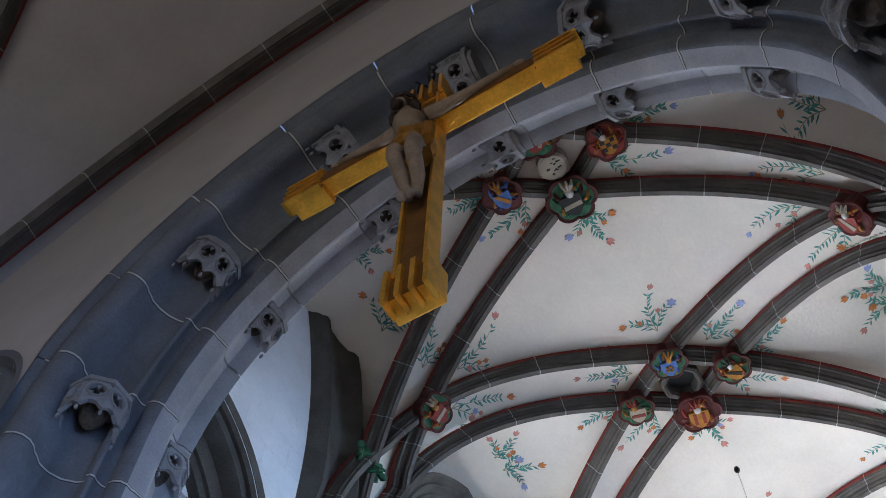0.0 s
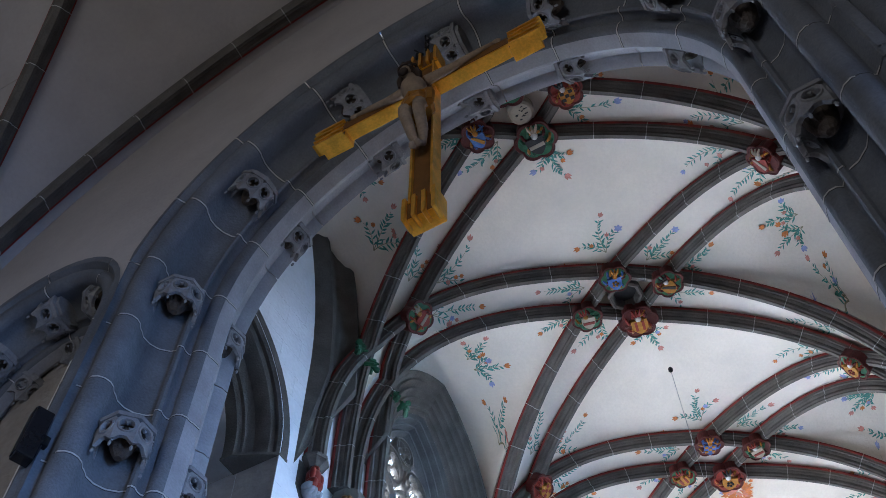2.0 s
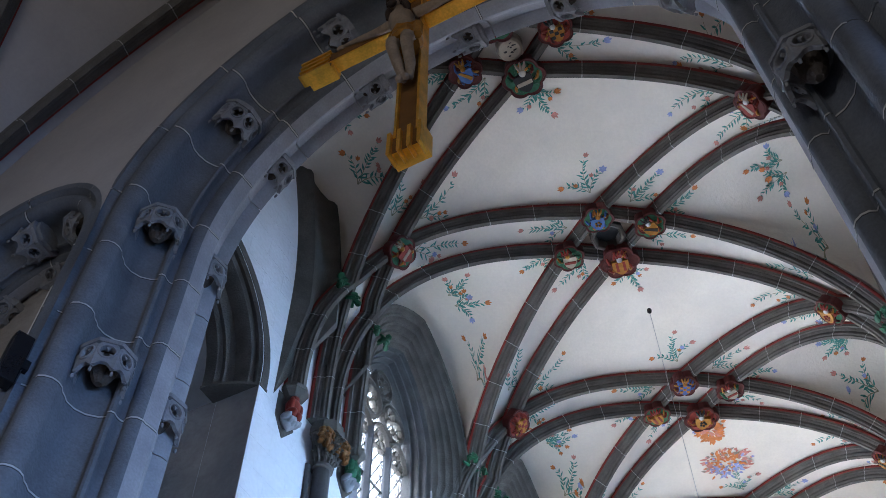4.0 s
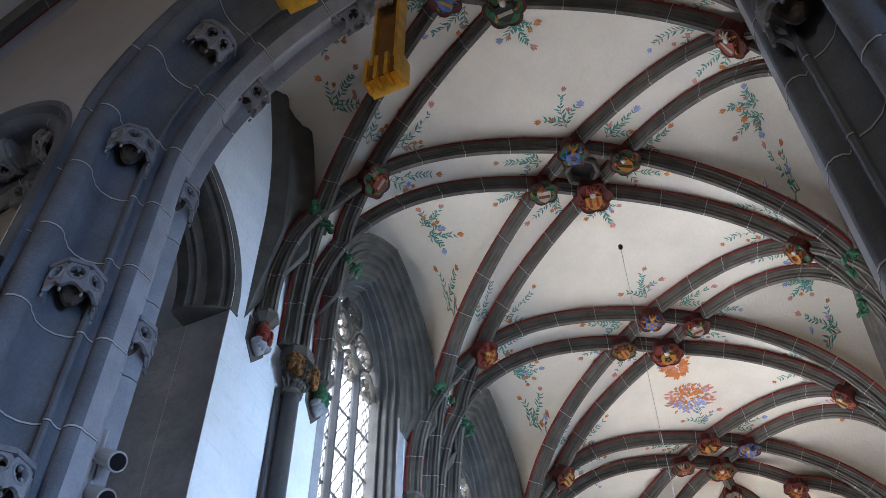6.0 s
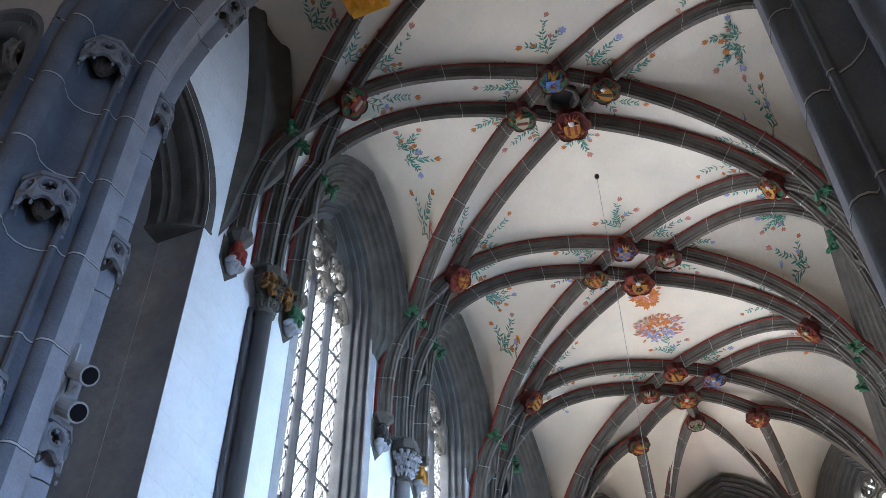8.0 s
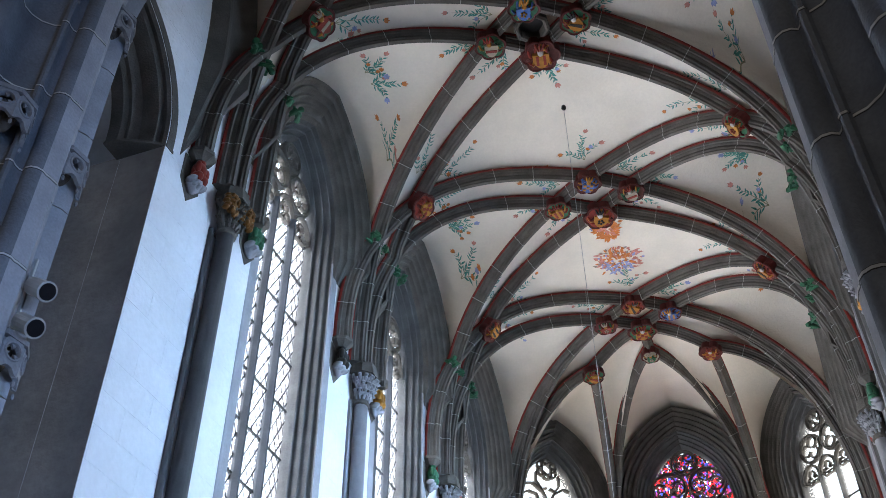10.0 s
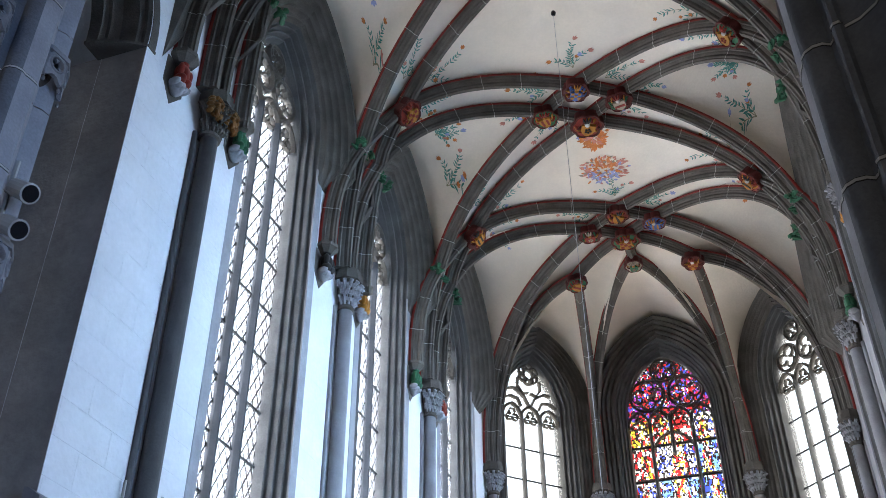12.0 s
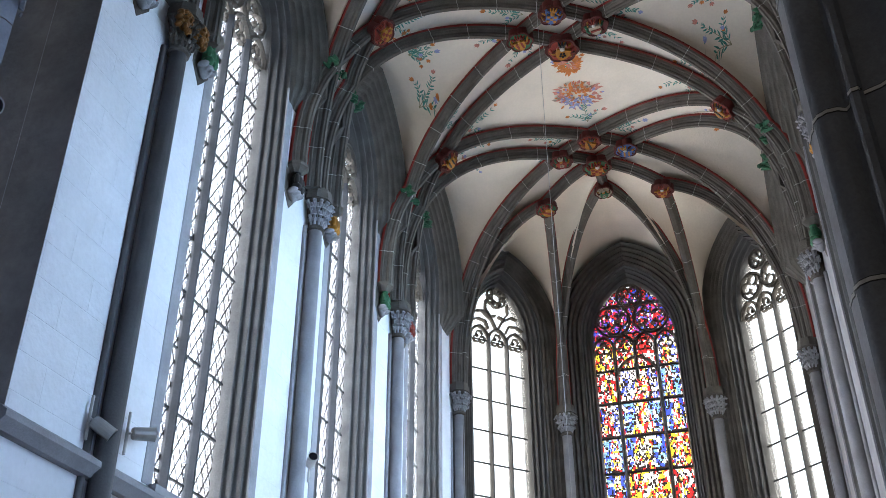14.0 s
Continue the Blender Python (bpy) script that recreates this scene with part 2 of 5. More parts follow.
def tube(bm, pts, r, seg=6, taper=None):
    pts = [Vector(p) for p in pts]
    rings = []
    for i, p in enumerate(pts):
        d = (pts[min(i + 1, len(pts) - 1)] - pts[max(i - 1, 0)]).normalized()
        up = Vector((0, 0, 1)) if abs(d.z) < 0.9 else Vector((1, 0, 0))
        a = d.cross(up).normalized()
        b = a.cross(d)
        k = r if taper is None else r * taper[i]
        rings.append([bm.verts.new(p + (a * math.cos(q) + b * math.sin(q)) * k) for q in [2 * math.pi * s / seg for s in range(seg)]])
    for u, v in zip(rings, rings[1:]):
        for s in range(seg):
            bm.faces.new((u[s], u[(s + 1) % seg], v[(s + 1) % seg], v[s]))
    bm.faces.new(rings[0][::-1])
    bm.faces.new(rings[-1])


def blob(bm, c, size, seg=10, m=None):
    bmesh.ops.create_uvsphere(bm, u_segments=seg, v_segments=max(6, seg - 3), radius=1, matrix=(m or Matrix()) @ Matrix.Translation(c) @ Matrix.Diagonal((*size, 1)))


def prism(bm, outline, z0, z1, m=None, mi=0):
    m = m or Matrix()
    lo = [bm.verts.new(m @ Vector((x, y, z0))) for x, y in outline]
    hi = [bm.verts.new(m @ Vector((x, y, z1))) for x, y in outline]
    n = len(outline)
    fs = [bm.faces.new(lo[::-1]), bm.faces.new(hi)]
    for i in range(n):
        fs.append(bm.faces.new((lo[i], lo[(i + 1) % n], hi[(i + 1) % n], hi[i])))
    for f in fs:
        f.material_index = mi


def sweep_mesh(path, frames, profile, closed=False):
    """verts and faces of profile (u, v) carried along path with frames (side, down)."""
    verts, faces = [], []
    k = len(profile)
    for p, (s, d) in zip(path, frames):
        for u, v in profile:
            verts.append(p + s * u + d * v)
    e = k if closed else k - 1
    for i in range(len(path) - 1):
        for j in range(e):
            a, b = i * k + j, i * k + (j + 1) % k
            faces.append((a, b, b + k, a + k))
    return verts, faces


def raised(profile, viewer, off):
    """The profile pushed out by off towards the side on which the viewer stands."""
    out = []
    for i, (u, v) in enumerate(profile):
        a, c = profile[max(i - 1, 0)], profile[min(i + 1, len(profile) - 1)]
        n = Vector((c[1] - a[1], a[0] - c[0]))
        n = n.normalized() if n.length > 1e-9 else Vector((0, -1))
        if n.dot(Vector(viewer) - Vector((u, v))) < 0:
            n = -n
        out.append((u + n.x * off, v + n.y * off))
    return out


def stone_sweep(owner, path, frames, profile, mats, idx, stone, joint=0.008, piece="voussoir", lips=None, viewer=None):
    """Cuts a swept moulding into stones with white painted joints between them."""
    lens = [0.0]
    for a, b in zip(path, path[1:]):
        lens.append(lens[-1] + (b - a).length)
    total = lens[-1]
    count = max(1, round(total / stone))

    def at(s):
        s = min(max(s, 0.0), total)
        i = min(max(np.searchsorted(lens, s) - 1, 0), len(path) - 2)
        f = (s - lens[i]) / max(lens[i + 1] - lens[i], 1e-6)
        return path[i].lerp(path[i + 1], f), (frames[i][0].lerp(frames[i + 1][0], f).normalized(), frames[i][1].lerp(frames[i + 1][1], f).normalized())

    jv, jf, bv, bf = [], [], [], []
    for c in range(count):
        s0, s1 = total * c / count, total * (c + 1) / count
        s0 += joint / 2 if c else 0
        s1 -= joint / 2 if c < count - 1 else 0
        steps = max(2, int((s1 - s0) / 0.14) + 1)
        smp = [at(s0 + (s1 - s0) * i / (steps - 1)) for i in range(steps)]
        v, f = sweep_mesh([q[0] for q in smp], [q[1] for q in smp], profile)
        k = len(profile)
        caps = ([tuple(range(k))] if c == 0 else []) + ([tuple(range(len(v) - k, len(v)))] if c == count - 1 else [])
        child(piece, mesh_from(piece, v, list(f) + caps, mats, list(idx) * (steps - 1) + [0] * len(caps), True), owner)
        if c < count - 1:
            mid = s1 + joint / 2
            if viewer is None:
                strips = [(mid - joint / 2 - 0.002, mid + joint / 2 + 0.002, [(u * 1.015, w * 1.012) for u, w in (lips or profile)], jv, jf)]
            else:
                strips = [(mid - 0.016, mid + 0.016, raised(lips, viewer, 0.003), bv, bf), (mid - 0.0095, mid + 0.0095, raised(lips, viewer, 0.006), jv, jf)]
            for a, b_, pr, tv, tf in strips:
                smp = [at(a), at(b_)]
                v, f = sweep_mesh([q[0] for q in smp], [q[1] for q in smp], pr)
                tf += [tuple(i + len(tv) for i in q) for q in f]
                tv += v
    if bv:
        child("joint_outline", mesh_from("joint_outline", bv, bf, [P_BLACK], None, True), owner, "thin black lines beside the joints")
    if jv:
        child("painted_joints", mesh_from("painted_joints", jv, jf, [JOINT], None, True), owner, "thin white painted joint lines")


def pointed(r, c, spring, sill, n=12, jamb=2):
    """(across, height) from the left sill over the head to the right sill; r: half width, c: how far the arcs' centres lie beyond the middle."""
    pts = [(-r, sill + (spring - sill) * i / jamb) for i in range(jamb)]
    rad = r + c
    top = math.acos(c / rad)
    for i in range(n + 1):
        a = top * i / n
        pts.append((c - rad * math.cos(a), spring + rad * math.sin(a)))
    return pts + [(-u, z) for u, z in pts[-2::-1]]


def head(u, r, c, spring):
    """Height of the arch of half width r over the place u."""
    if abs(u) >= r:
        return spring
    return spring + math.sqrt(max((r + c) ** 2 - (abs(u) + c) ** 2, 0))


# ---- choir vault ----
def rib_z(x):
    return ZS + (ZR - ZS) * max(1 - abs(x / 4.08) ** 2.6, 0.0) ** (1 / 2.6)


def web_base(x):
    return ZS + 0.1 + (ZR + 0.20 - ZS) * max(1 - abs(x / 4.37) ** 2.6, 0.0) ** (1 / 2.6)


def web_z(x, y):
    ax = min(abs(x), 4.37)
    z = web_base(ax)
    for n, yc in enumerate(CENTRE):
        a, b = SPRING[n], SPRING[n + 1]
        if a <= y < b:
            k = (yc - a - 0.15) / (4.1 - DX)
            hs = (ax - DX) * k
            if hs > 0.02:
                s = abs(y - yc) / hs
                if n == 0 and y < yc:
                    s = 0.0           # the cell runs level up to the chancel arch
                if s < 1:
                    top = 16.7 + (ZR + 0.2 - 16.7) * (4.37 - ax) / (4.37 - DX)
                    z += max(top - z, 0) * (1 - s ** 2.6) ** 0.5
    return z


def build_choir_vault():
    xs = 4.37 * np.sin(np.linspace(-math.pi / 2, math.pi / 2, 161))
    ys = np.linspace(SPRING[0] - 0.05, SPRING[4], 521)
    verts = [(x, y, web_z(x, y)) for y in ys for x in xs]
    k = len(xs)
    faces = [(j * k + i, j * k + i + 1, (j + 1) * k + i + 1, (j + 1) * k + i) for j in range(len(ys) - 1) for i in range(k - 1)]
    ob = new("ceiling", mesh_from("ceiling", verts, faces, [PLASTER], None, True))
    tagged(ob, "limewashed plaster net vault over the choir", "vault", kind="structure")


build_choir_vault()

RIB_HALF = [(-0.175, -0.06), (-0.175, -0.012), (-0.160, 0.008), (-0.152, 0.068), (-0.118, 0.082), (-0.108, 0.118), (-0.074, 0.148), (-0.084, 0.185), (-0.080, 0.222), (-0.050, 0.246), (-0.045, 0.28)]
RIB_HALF = [(u * 0.76, v * 0.82) for u, v in RIB_HALF]
RIB = RIB_HALF + [(-u, v) for u, v in RIB_HALF[::-1]]
RIB_IDX = [1, 1] + [0] * 17 + [1, 1]
RIB_LIP = RIB[2:-2]


def rib(path, normals, label):
    frames = []
    for i, p in enumerate(path):
        t = (path[min(i + 1, len(path) - 1)] - path[max(i - 1, 0)]).normalized()
        d = normals[i] - t * normals[i].dot(t)
        d.normalize()
        frames.append((t.cross(d).normalized(), d))
    path = [p - d * 0.22 for p, (s, d) in zip(path, frames)]
    owner = thing("vault_rib", label, "rib", "vault ribs", "structure")
    stone_sweep(owner, path, frames, RIB, [STONE, RED], RIB_IDX, 0.85, piece="rib_stone", lips=RIB_LIP)
    return owner


def plan_rib(points, label):
    """points: (x, y) in plan; the height follows the rib curve."""
    path, normals = [], []
    for (x0, y0), (x1, y1) in zip(points, points[1:]):
        n = max(2, int(math.dist((x0, y0, rib_z(x0)), (x1, y1, rib_z(x1))) / 0.12))
        for i in range(n + (1 if (x1, y1) == points[-1] else 0)):
            f = i / n
            x, y = x0 + (x1 - x0) * f, y0 + (y1 - y0) * f
            path.append(Vector((x, y, rib_z(x))))
            h_ = min(0.01, max((4.08 - abs(x)) * 0.5, 0.0002))
            g = (rib_z(x + h_) - rib_z(x - h_)) / (2 * h_)
            nn = Vector((g, 0, -1)).normalized()
            normals.append(nn)
    # the feet run plumb down the wall to their seats
    for end in (0, -1):
        x, y, z = path[end]
        if abs(x) > 4.05:
            inward = Vector((-math.copysign(1, x), 0, 0))
            normals[end] = inward
            seat = [Vector((x, y, ZS - 0.005)), Vector((x, y, ZS + 0.04))]
            path[end] = Vector((x, y, max(z, ZS + 0.09)))
            if end == 0:
                path, normals = seat + path, [inward, inward] + normals
            else:
                path, normals = path + seat[::-1], normals + [inward, inward]
    rib(path, normals, label)


def feet(x0, y0, x1, y1):
    """Extra plan points where the rib turns steeply down to the wall."""
    out = []
    for f in (0.0, 0.0006, 0.002, 0.006, 0.015, 0.04, 0.09, 0.2, 0.4, 0.7):
        out.append((x0 + (x1 - x0) * f, y0 + (y1 - y0) * f))
    return out


RIB_LABEL = "grey moulded stone vault rib edged with red lines"
for n, yc in enumerate(CENTRE):
    a, b = SPRING[n], SPRING[n + 1]
    for s in (1, -1):
        # each pair runs parallel across the bay; s mirrors it
        pa = feet(-4.078, a + 0.13, -DX, yc) + [(-DX, yc), (0, yc + DD), (XB, b)] + [(3.6, b + 0.26)] + feet(4.078, b + 0.76, 3.6, b + 0.26)[::-1]
        pb = feet(-4.078, a - 0.76, -3.6, a - 0.26) + [(-3.6, a - 0.26), (-XB, a), (0, yc - DD), (DX, yc)] + feet(4.078, b - 0.13, DX, yc)[::-1]
        if n == 0:
            pb = [(-2.2, SPRING[0] + 0.02), (0, yc - DD), (DX, yc)] + feet(4.078, b - 0.13, DX, yc)[::-1]
            pa = [(-3.9, a + 0.25), (-DX, yc)] + pa[11:]
        if n == 3:
            pa = pa[:10] + [(-DX, yc), (0, yc + DD)]
        plan_rib([(x * s, y) for x, y in pa], RIB_LABEL)
        plan_rib([(x * s, y) for x, y in pb], RIB_LABEL)


# ---- apse vault ----
CORNERS = [Vector((-4.35, SPRING[4], 0)), Vector((-APSE_X - 0.1, APSE_Y + 0.15, 0)), Vector((APSE_X + 0.1, APSE_Y + 0.15, 0)), Vector((4.35, SPRING[4], 0))]
HUB = Vector((0, 20.9, ZR - 0.05))


def apse_vault():
    verts, faces = [], []
    for a, b in zip(CORNERS, CORNERS[1:]):
        n, k = 24, 20
        base = len(verts)
        half = (b - a).length / 2
        for i in range(n + 1):
            f = i / n
            w = a.lerp(b, f)
            s = abs(f - 0.5) * 2
            edge = head(s * half, half, 0.9, 13.86) - 0.9 * s ** 5
            for j in range(k + 1):
                g = j / k
                p = w.lerp(HUB, g)
                z = edge + (HUB.z + 0.3 - edge) * (1 - (1 - g) ** 2.3)
                verts.append((p.x, p.y, z))
        for i in range(n):
            for j in range(k):
                q = base + i * (k + 1) + j
                faces.append((q, q + 1, q + k + 2, q + k + 1))
    ob = new("ceiling", mesh_from("ceiling", verts, faces, [PLASTER], None, True))
    tagged(ob, "limewashed plaster apse vault", "vault", kind="structure")


apse_vault()


def arc_rib(a, b, za, zb, power=2.2, label=RIB_LABEL):
    path, normals = [], []
    for i in range(33):
        f = (i / 32) ** 1.7
        x, y = a[0] + (b[0] - a[0]) * f, a[1] + (b[1] - a[1]) * f
        z = za + (zb - za) * (1 - (1 - f) ** power) ** (1 / power)
        path.append(Vector((x, y, z)))
    ax = Vector((b[0] - a[0], b[1] - a[1], 0)).normalized()
    for i, p in enumerate(path):
        t = (path[min(i + 1, 32)] - path[max(i - 1, 0)]).normalized()
        d = Vector((0, 0, -1)) - t * -t.z
        if d.length < 0.15:
            d = ax.copy()
        d += ax * 0.05
        normals.append(d.normalized())
    rib(path, normals, label)


FOOT = 0.30
SB4 = (1.47, 21.1)
for s in (-1, 1):
    fx, fy = s * (APSE_X - 0.12), APSE_Y - FOOT
    arc_rib((fx, fy), (s * SB4[0], SB4[1]), ZS, ZR - 0.46)
    arc_rib((fx, fy), (0, 21.3), ZS, ZR - 0.06)
    arc_rib((s * 4.02, SPRING[4] - 0.05), (s * DX, CENTRE[3]), ZS, ZR - 0.04)
    arc_rib((s * 4.02, SPRING[4] + 0.12), (s * SB4[0], SB4[1]), ZS, ZR - 0.46)
    straight = [Vector((s * SB4[0], SB4[1], ZR - 0.46)).lerp(Vector((0, CENTRE[3] + DD, ZR)), i / 12) + Vector((0, 0, 0.12 * math.sin(math.pi * i / 12))) for i in range(13)]
    rib(straight, [Vector((0, 0, -1))] * 13, RIB_LABEL)
rib([Vector((0, 21.3 + (CENTRE[3] + DD - 21.3) * i / 6, ZR - 0.06 + 0.01 * i)) for i in range(7)], [Vector((0, 0, -1))] * 7, RIB_LABEL)


# ---- windows ----
SILL, SPR, APSE_SPR = 5.3, 13.85, 13.8
WC = 0.9                      # how far the window arcs' centres lie beyond the middle


def strip_wall(name, along, inward, length, z0, z1, openings, mats, label, thick=0.7):
    """A wall standing from the point 'along[0]' in direction along[1]; openings: (middle, half width, c, spring, sill), pointed heads."""
    o, d = along
    us = {0.0, length}
    for m, r, c, sp, si in openings:
        for i in range(33):
            u = m - r * math.cos(math.pi * i / 32)
            us.add(min(max(u, 0), length))
    us = sorted(us)
    verts, faces = [], []

    def quad(u0, u1, a0, a1, b0, b1, off):
        k = len(verts)
        for u, z in ((u0, a0), (u1, a1), (u1, b1), (u0, b0)):
            p = o + d * u - inward * off
            verts.append((p.x, p.y, z))
        faces.append((k, k + 1, k + 2, k + 3))

    for u0, u1 in zip(us, us[1:]):
        mid = (u0 + u1) / 2
        hit = [q for q in openings if abs(mid - q[0]) < q[1]]
        for off in (0.0, thick):
            if hit:
                m, r, c, sp, si = hit[0]
                if si > z0:
                    quad(u0, u1, z0, z0, si, si, off)
                quad(u0, u1, head(u0 - m, r, c, sp), head(u1 - m, r, c, sp), z1, z1, off)
            else:
                quad(u0, u1, z0, z0, z1, z1, off)
    for u in (0.0, length):
        k = len(verts)
        for off, z in ((0, z0), (thick, z0), (thick, z1), (0, z1)):
            p = o + d * u - inward * off
            verts.append((p.x, p.y, z))
        faces.append((k, k + 1, k + 2, k + 3))
    ob = new(name, mesh_from(name, verts, faces, mats))
    return tagged(ob, label, "wall", kind="structure")


def bar2d(bm, pts, w, d, closed=False):
    """A chamfered bar of width w and depth d along a line in the plane (across, up); y is depth."""
    n = len(pts)
    prof = [(-w / 2, -d * 0.1), (-w / 5, -d / 2), (w / 5, -d / 2), (w / 2, -d * 0.1), (w / 2, d * 0.1), (w / 5, d / 2), (-w / 5, d / 2), (-w / 2, d * 0.1)]
    rings = []
    for i, (u, z) in enumerate(pts):
        if closed:
            a, b = pts[i - 1], pts[(i + 1) % n]
        else:
            a, b = pts[max(i - 1, 0)], pts[min(i + 1, n - 1)]
        t = Vector((b[0] - a[0], b[1] - a[1]))
        t = t.normalized() if t.length > 1e-6 else Vector((0, 1))
        s = Vector((t.y, -t.x))
        rings.append([bm.verts.new((u + s.x * q, e, z + s.y * q)) for q, e in prof])
    k = len(prof)
    for i in range(n if closed else n - 1):
        a, b = rings[i], rings[(i + 1) % n]
        for j in range(k):
            bm.faces.new((a[j], a[(j + 1) % k], b[(j + 1) % k], b[j]))
    if not closed:
        bm.faces.new(rings[0][::-1])
        bm.faces.new(rings[-1])


def foil(cu, cz, r, n, turn=0.0, steps=9):
    """Outline of an n-lobed foil."""
    out = []
    rc, rl = r * 0.52, r * 0.48
    for i in range(n):
        a = turn + 2 * math.pi * i / n
        mu, mz = cu + rc * math.cos(a), cz + rc * math.sin(a)
        span = math.pi * (0.5 + 1.0 / n) * 1.02
        for j in range(steps):
            q = a - span + 2 * span * j / (steps - 1)
            out.append((mu + rl * math.cos(q), mz + rl * math.sin(q)))
    return out


def circle(cu, cz, r, n=20):
    return [(cu + r * math.cos(2 * math.pi * i / n), cz + r * math.sin(2 * math.pi * i / n)) for i in range(n)]


def arch_sweep(profile, c, spring, sill, n=14):
    """profile: (half width, depth); depth runs into the wall (+y)."""
    rows = [pointed(r, c, spring, sill, n) for r, y in profile]
    verts, faces = [], []
    for row, (r, y) in zip(rows, profile):
        verts += [(u, y, z) for u, z in row]
    k = len(rows[0])
    for j in range(len(rows) - 1):
        for i in range(k - 1):
            faces.append((j * k + i, j * k + i + 1, (j + 1) * k + i + 1, (j + 1) * k + i))
    return verts, faces


def tall_window(number, m, r, kind, label, outer=1.85, SPR=13.85):
    """A tall traceried window. In its own axes: x across, y outward through the wall, z up; m puts it in place."""
    win = thing("window_%d" % number, label, "window", kind="structure", m=m)
    c, depth = WC, 0.42
    deep = 0.42 if kind in ("north", "south") else 0.26
    R = r + 0.24
    # stepped and hollowed jamb, from the wall's face to the glass
    prof = [(R, -0.004)]
    for i in range(3):
        a, q = R - 0.075 * i, 0.02 + 0.115 * i
        prof += [(a - 0.004, q), (a + 0.004, q + 0.045), (a - 0.012, q + 0.085), (a - 0.035, q + 0.095), (a - 0.040, q + 0.060), (a - 0.055, q + 0.045), (a - 0.070, q + 0.060), (a - 0.073, q + 0.095)]
    prof += [(r - 0.01, 0.40), (r - 0.01, 0.62)]
    v, f = arch_sweep(prof, c, SPR, SILL)
    child("window_jamb", mesh_from("window_jamb", v, f, [JAMB_STONE], None, True), win, "deeply moulded grey stone jamb")
    # broad moulded orders of the head, dying into the springers
    prof = []
    w = outer - R
    for i in range(5):
        a = 1 - i / 5
        y0 = -deep + deep * i / 5
        prof += [(R + w * a, y0), (R + w * (a - 0.05), y0 - 0.035), (R + w * (a - 0.10), y0 - 0.01), (R + w * (a - 0.12), y0 + 0.035), (R + w * (a - 0.16), y0 + 0.07)]
    prof += [(R, 0.0)]
    if kind in ("north", "south"):
        v, f = arch_sweep(prof, c, SPR, SPR - 0.9)
        v = [(u, -0.004 if z < SPR - 0.8 else y_, z) for u, y_, z in v]
    else:
        v, f = arch_sweep(prof, c, SPR, SILL)
    child("window_head", mesh_from("window_head", v, f, [STONE], None, True), win, "many-ordered moulded stone window arch")
    if kind in ("north", "south"):
        # flat dressed-stone margin on the wall beside the opening
        for q in (-1, 1):
            bm = bmesh.new()
            lo, hi = sorted((q * (R - 0.004), q * (R + 0.20)))
            prism(bm, [(lo, -0.010), (hi, -0.010), (hi, 0.02), (lo, 0.02)], SILL, SPR - 0.6)
            part("margin", bm, PALE_STONE, win, "flat pale stone margin")
    bm = bmesh.new()
    prism(bm, [(-R - 0.04, -0.10), (R + 0.04, -0.10), (R + 0.04, 0.5), (-R - 0.04, 0.5)], SILL - 0.16, SILL + 0.02)
    part("window_sill", bm, PALE_STONE, win)
    # lights
    y = depth + 0.02
    lights = 4 if kind == "axis" else 3
    lw = 2 * r / lights
    lanc = SPR - 0.25
    for i in range(1, lights):
        u = -r + lw * i
        low = SILL
        if kind == "axis" and i == 2:
            low = lanc - 0.95
        bm = bmesh.new()
        bar2d(bm, [(u, low), (u, lanc + 0.1)], 0.10 if kind == "axis" else (0.11 if kind == "north" else 0.075), 0.20)
        part("mullion", bm, JAMB_STONE if kind != "north" else MULLION, win, m=Matrix.Translation((0, y, 0)))
    for i in range(lights):
        u = -r + lw * (i + 0.5)
        bm = bmesh.new()
        bar2d(bm, pointed(lw / 2, 0.12, lanc, lanc - 0.05, 7, 1), 0.075, 0.16)
        # cusps of the light's head
        bar2d(bm, foil(u * 0, lanc + 0.03, lw * 0.36, 3, math.pi / 2, 6), 0.045, 0.10, True)
        part("light_head", bm, STONE, win, m=Matrix.Translation((u, y, 0)))
    bm = bmesh.new()
    if kind == "axis":
        bar2d(bm, pointed(lw, 0.1, lanc - 0.95, lanc - 1.0, 8, 1), 0.08, 0.16)
        for s in (-1, 1):
            bar2d(bm, circle(s * r * 0.46, SPR + 0.60, r * 0.42), 0.075, 0.15, True)
            bar2d(bm, foil(s * r * 0.46, SPR + 0.60, r * 0.37, 4), 0.05, 0.11, True)
        bar2d(bm, circle(0, SPR + 1.32, r * 0.31), 0.07, 0.15, True)
        bar2d(bm, foil(0, SPR + 1.32, r * 0.27, 4, 0.78), 0.05, 0.11, True)
        bar2d(bm, foil(0, SPR + 0.02, r * 0.2, 3, -math.pi / 2), 0.05, 0.11, True)
    elif kind == "flower":
        bar2d(bm, foil(0, SPR + 1.12, r * 0.36, 6, math.pi / 6, 7), 0.06, 0.13, True)
        for s in (-1, 1):
            bar2d(bm, [(s * r * 0.02, SPR + 0.12), (s * r * 0.2, SPR + 0.42), (s * r * 0.55, SPR + 0.62), (s * r * 0.75, SPR + 0.58)], 0.07, 0.15)
            bar2d(bm, [(s * r * 0.33, SPR + 0.10), (s * r * 0.44, SPR + 0.32), (s * r * 0.72, SPR + 0.36), (s * r * 0.95, SPR + 0.25)], 0.06, 0.15)
            bar2d(bm, [(s * r * 0.05, SPR + 0.55), (s * r * 0.25, SPR + 0.5), (s * r * 0.42, SPR + 0.7), (s * r * 0.40, SPR + 0.98)], 0.06, 0.15)
    else:
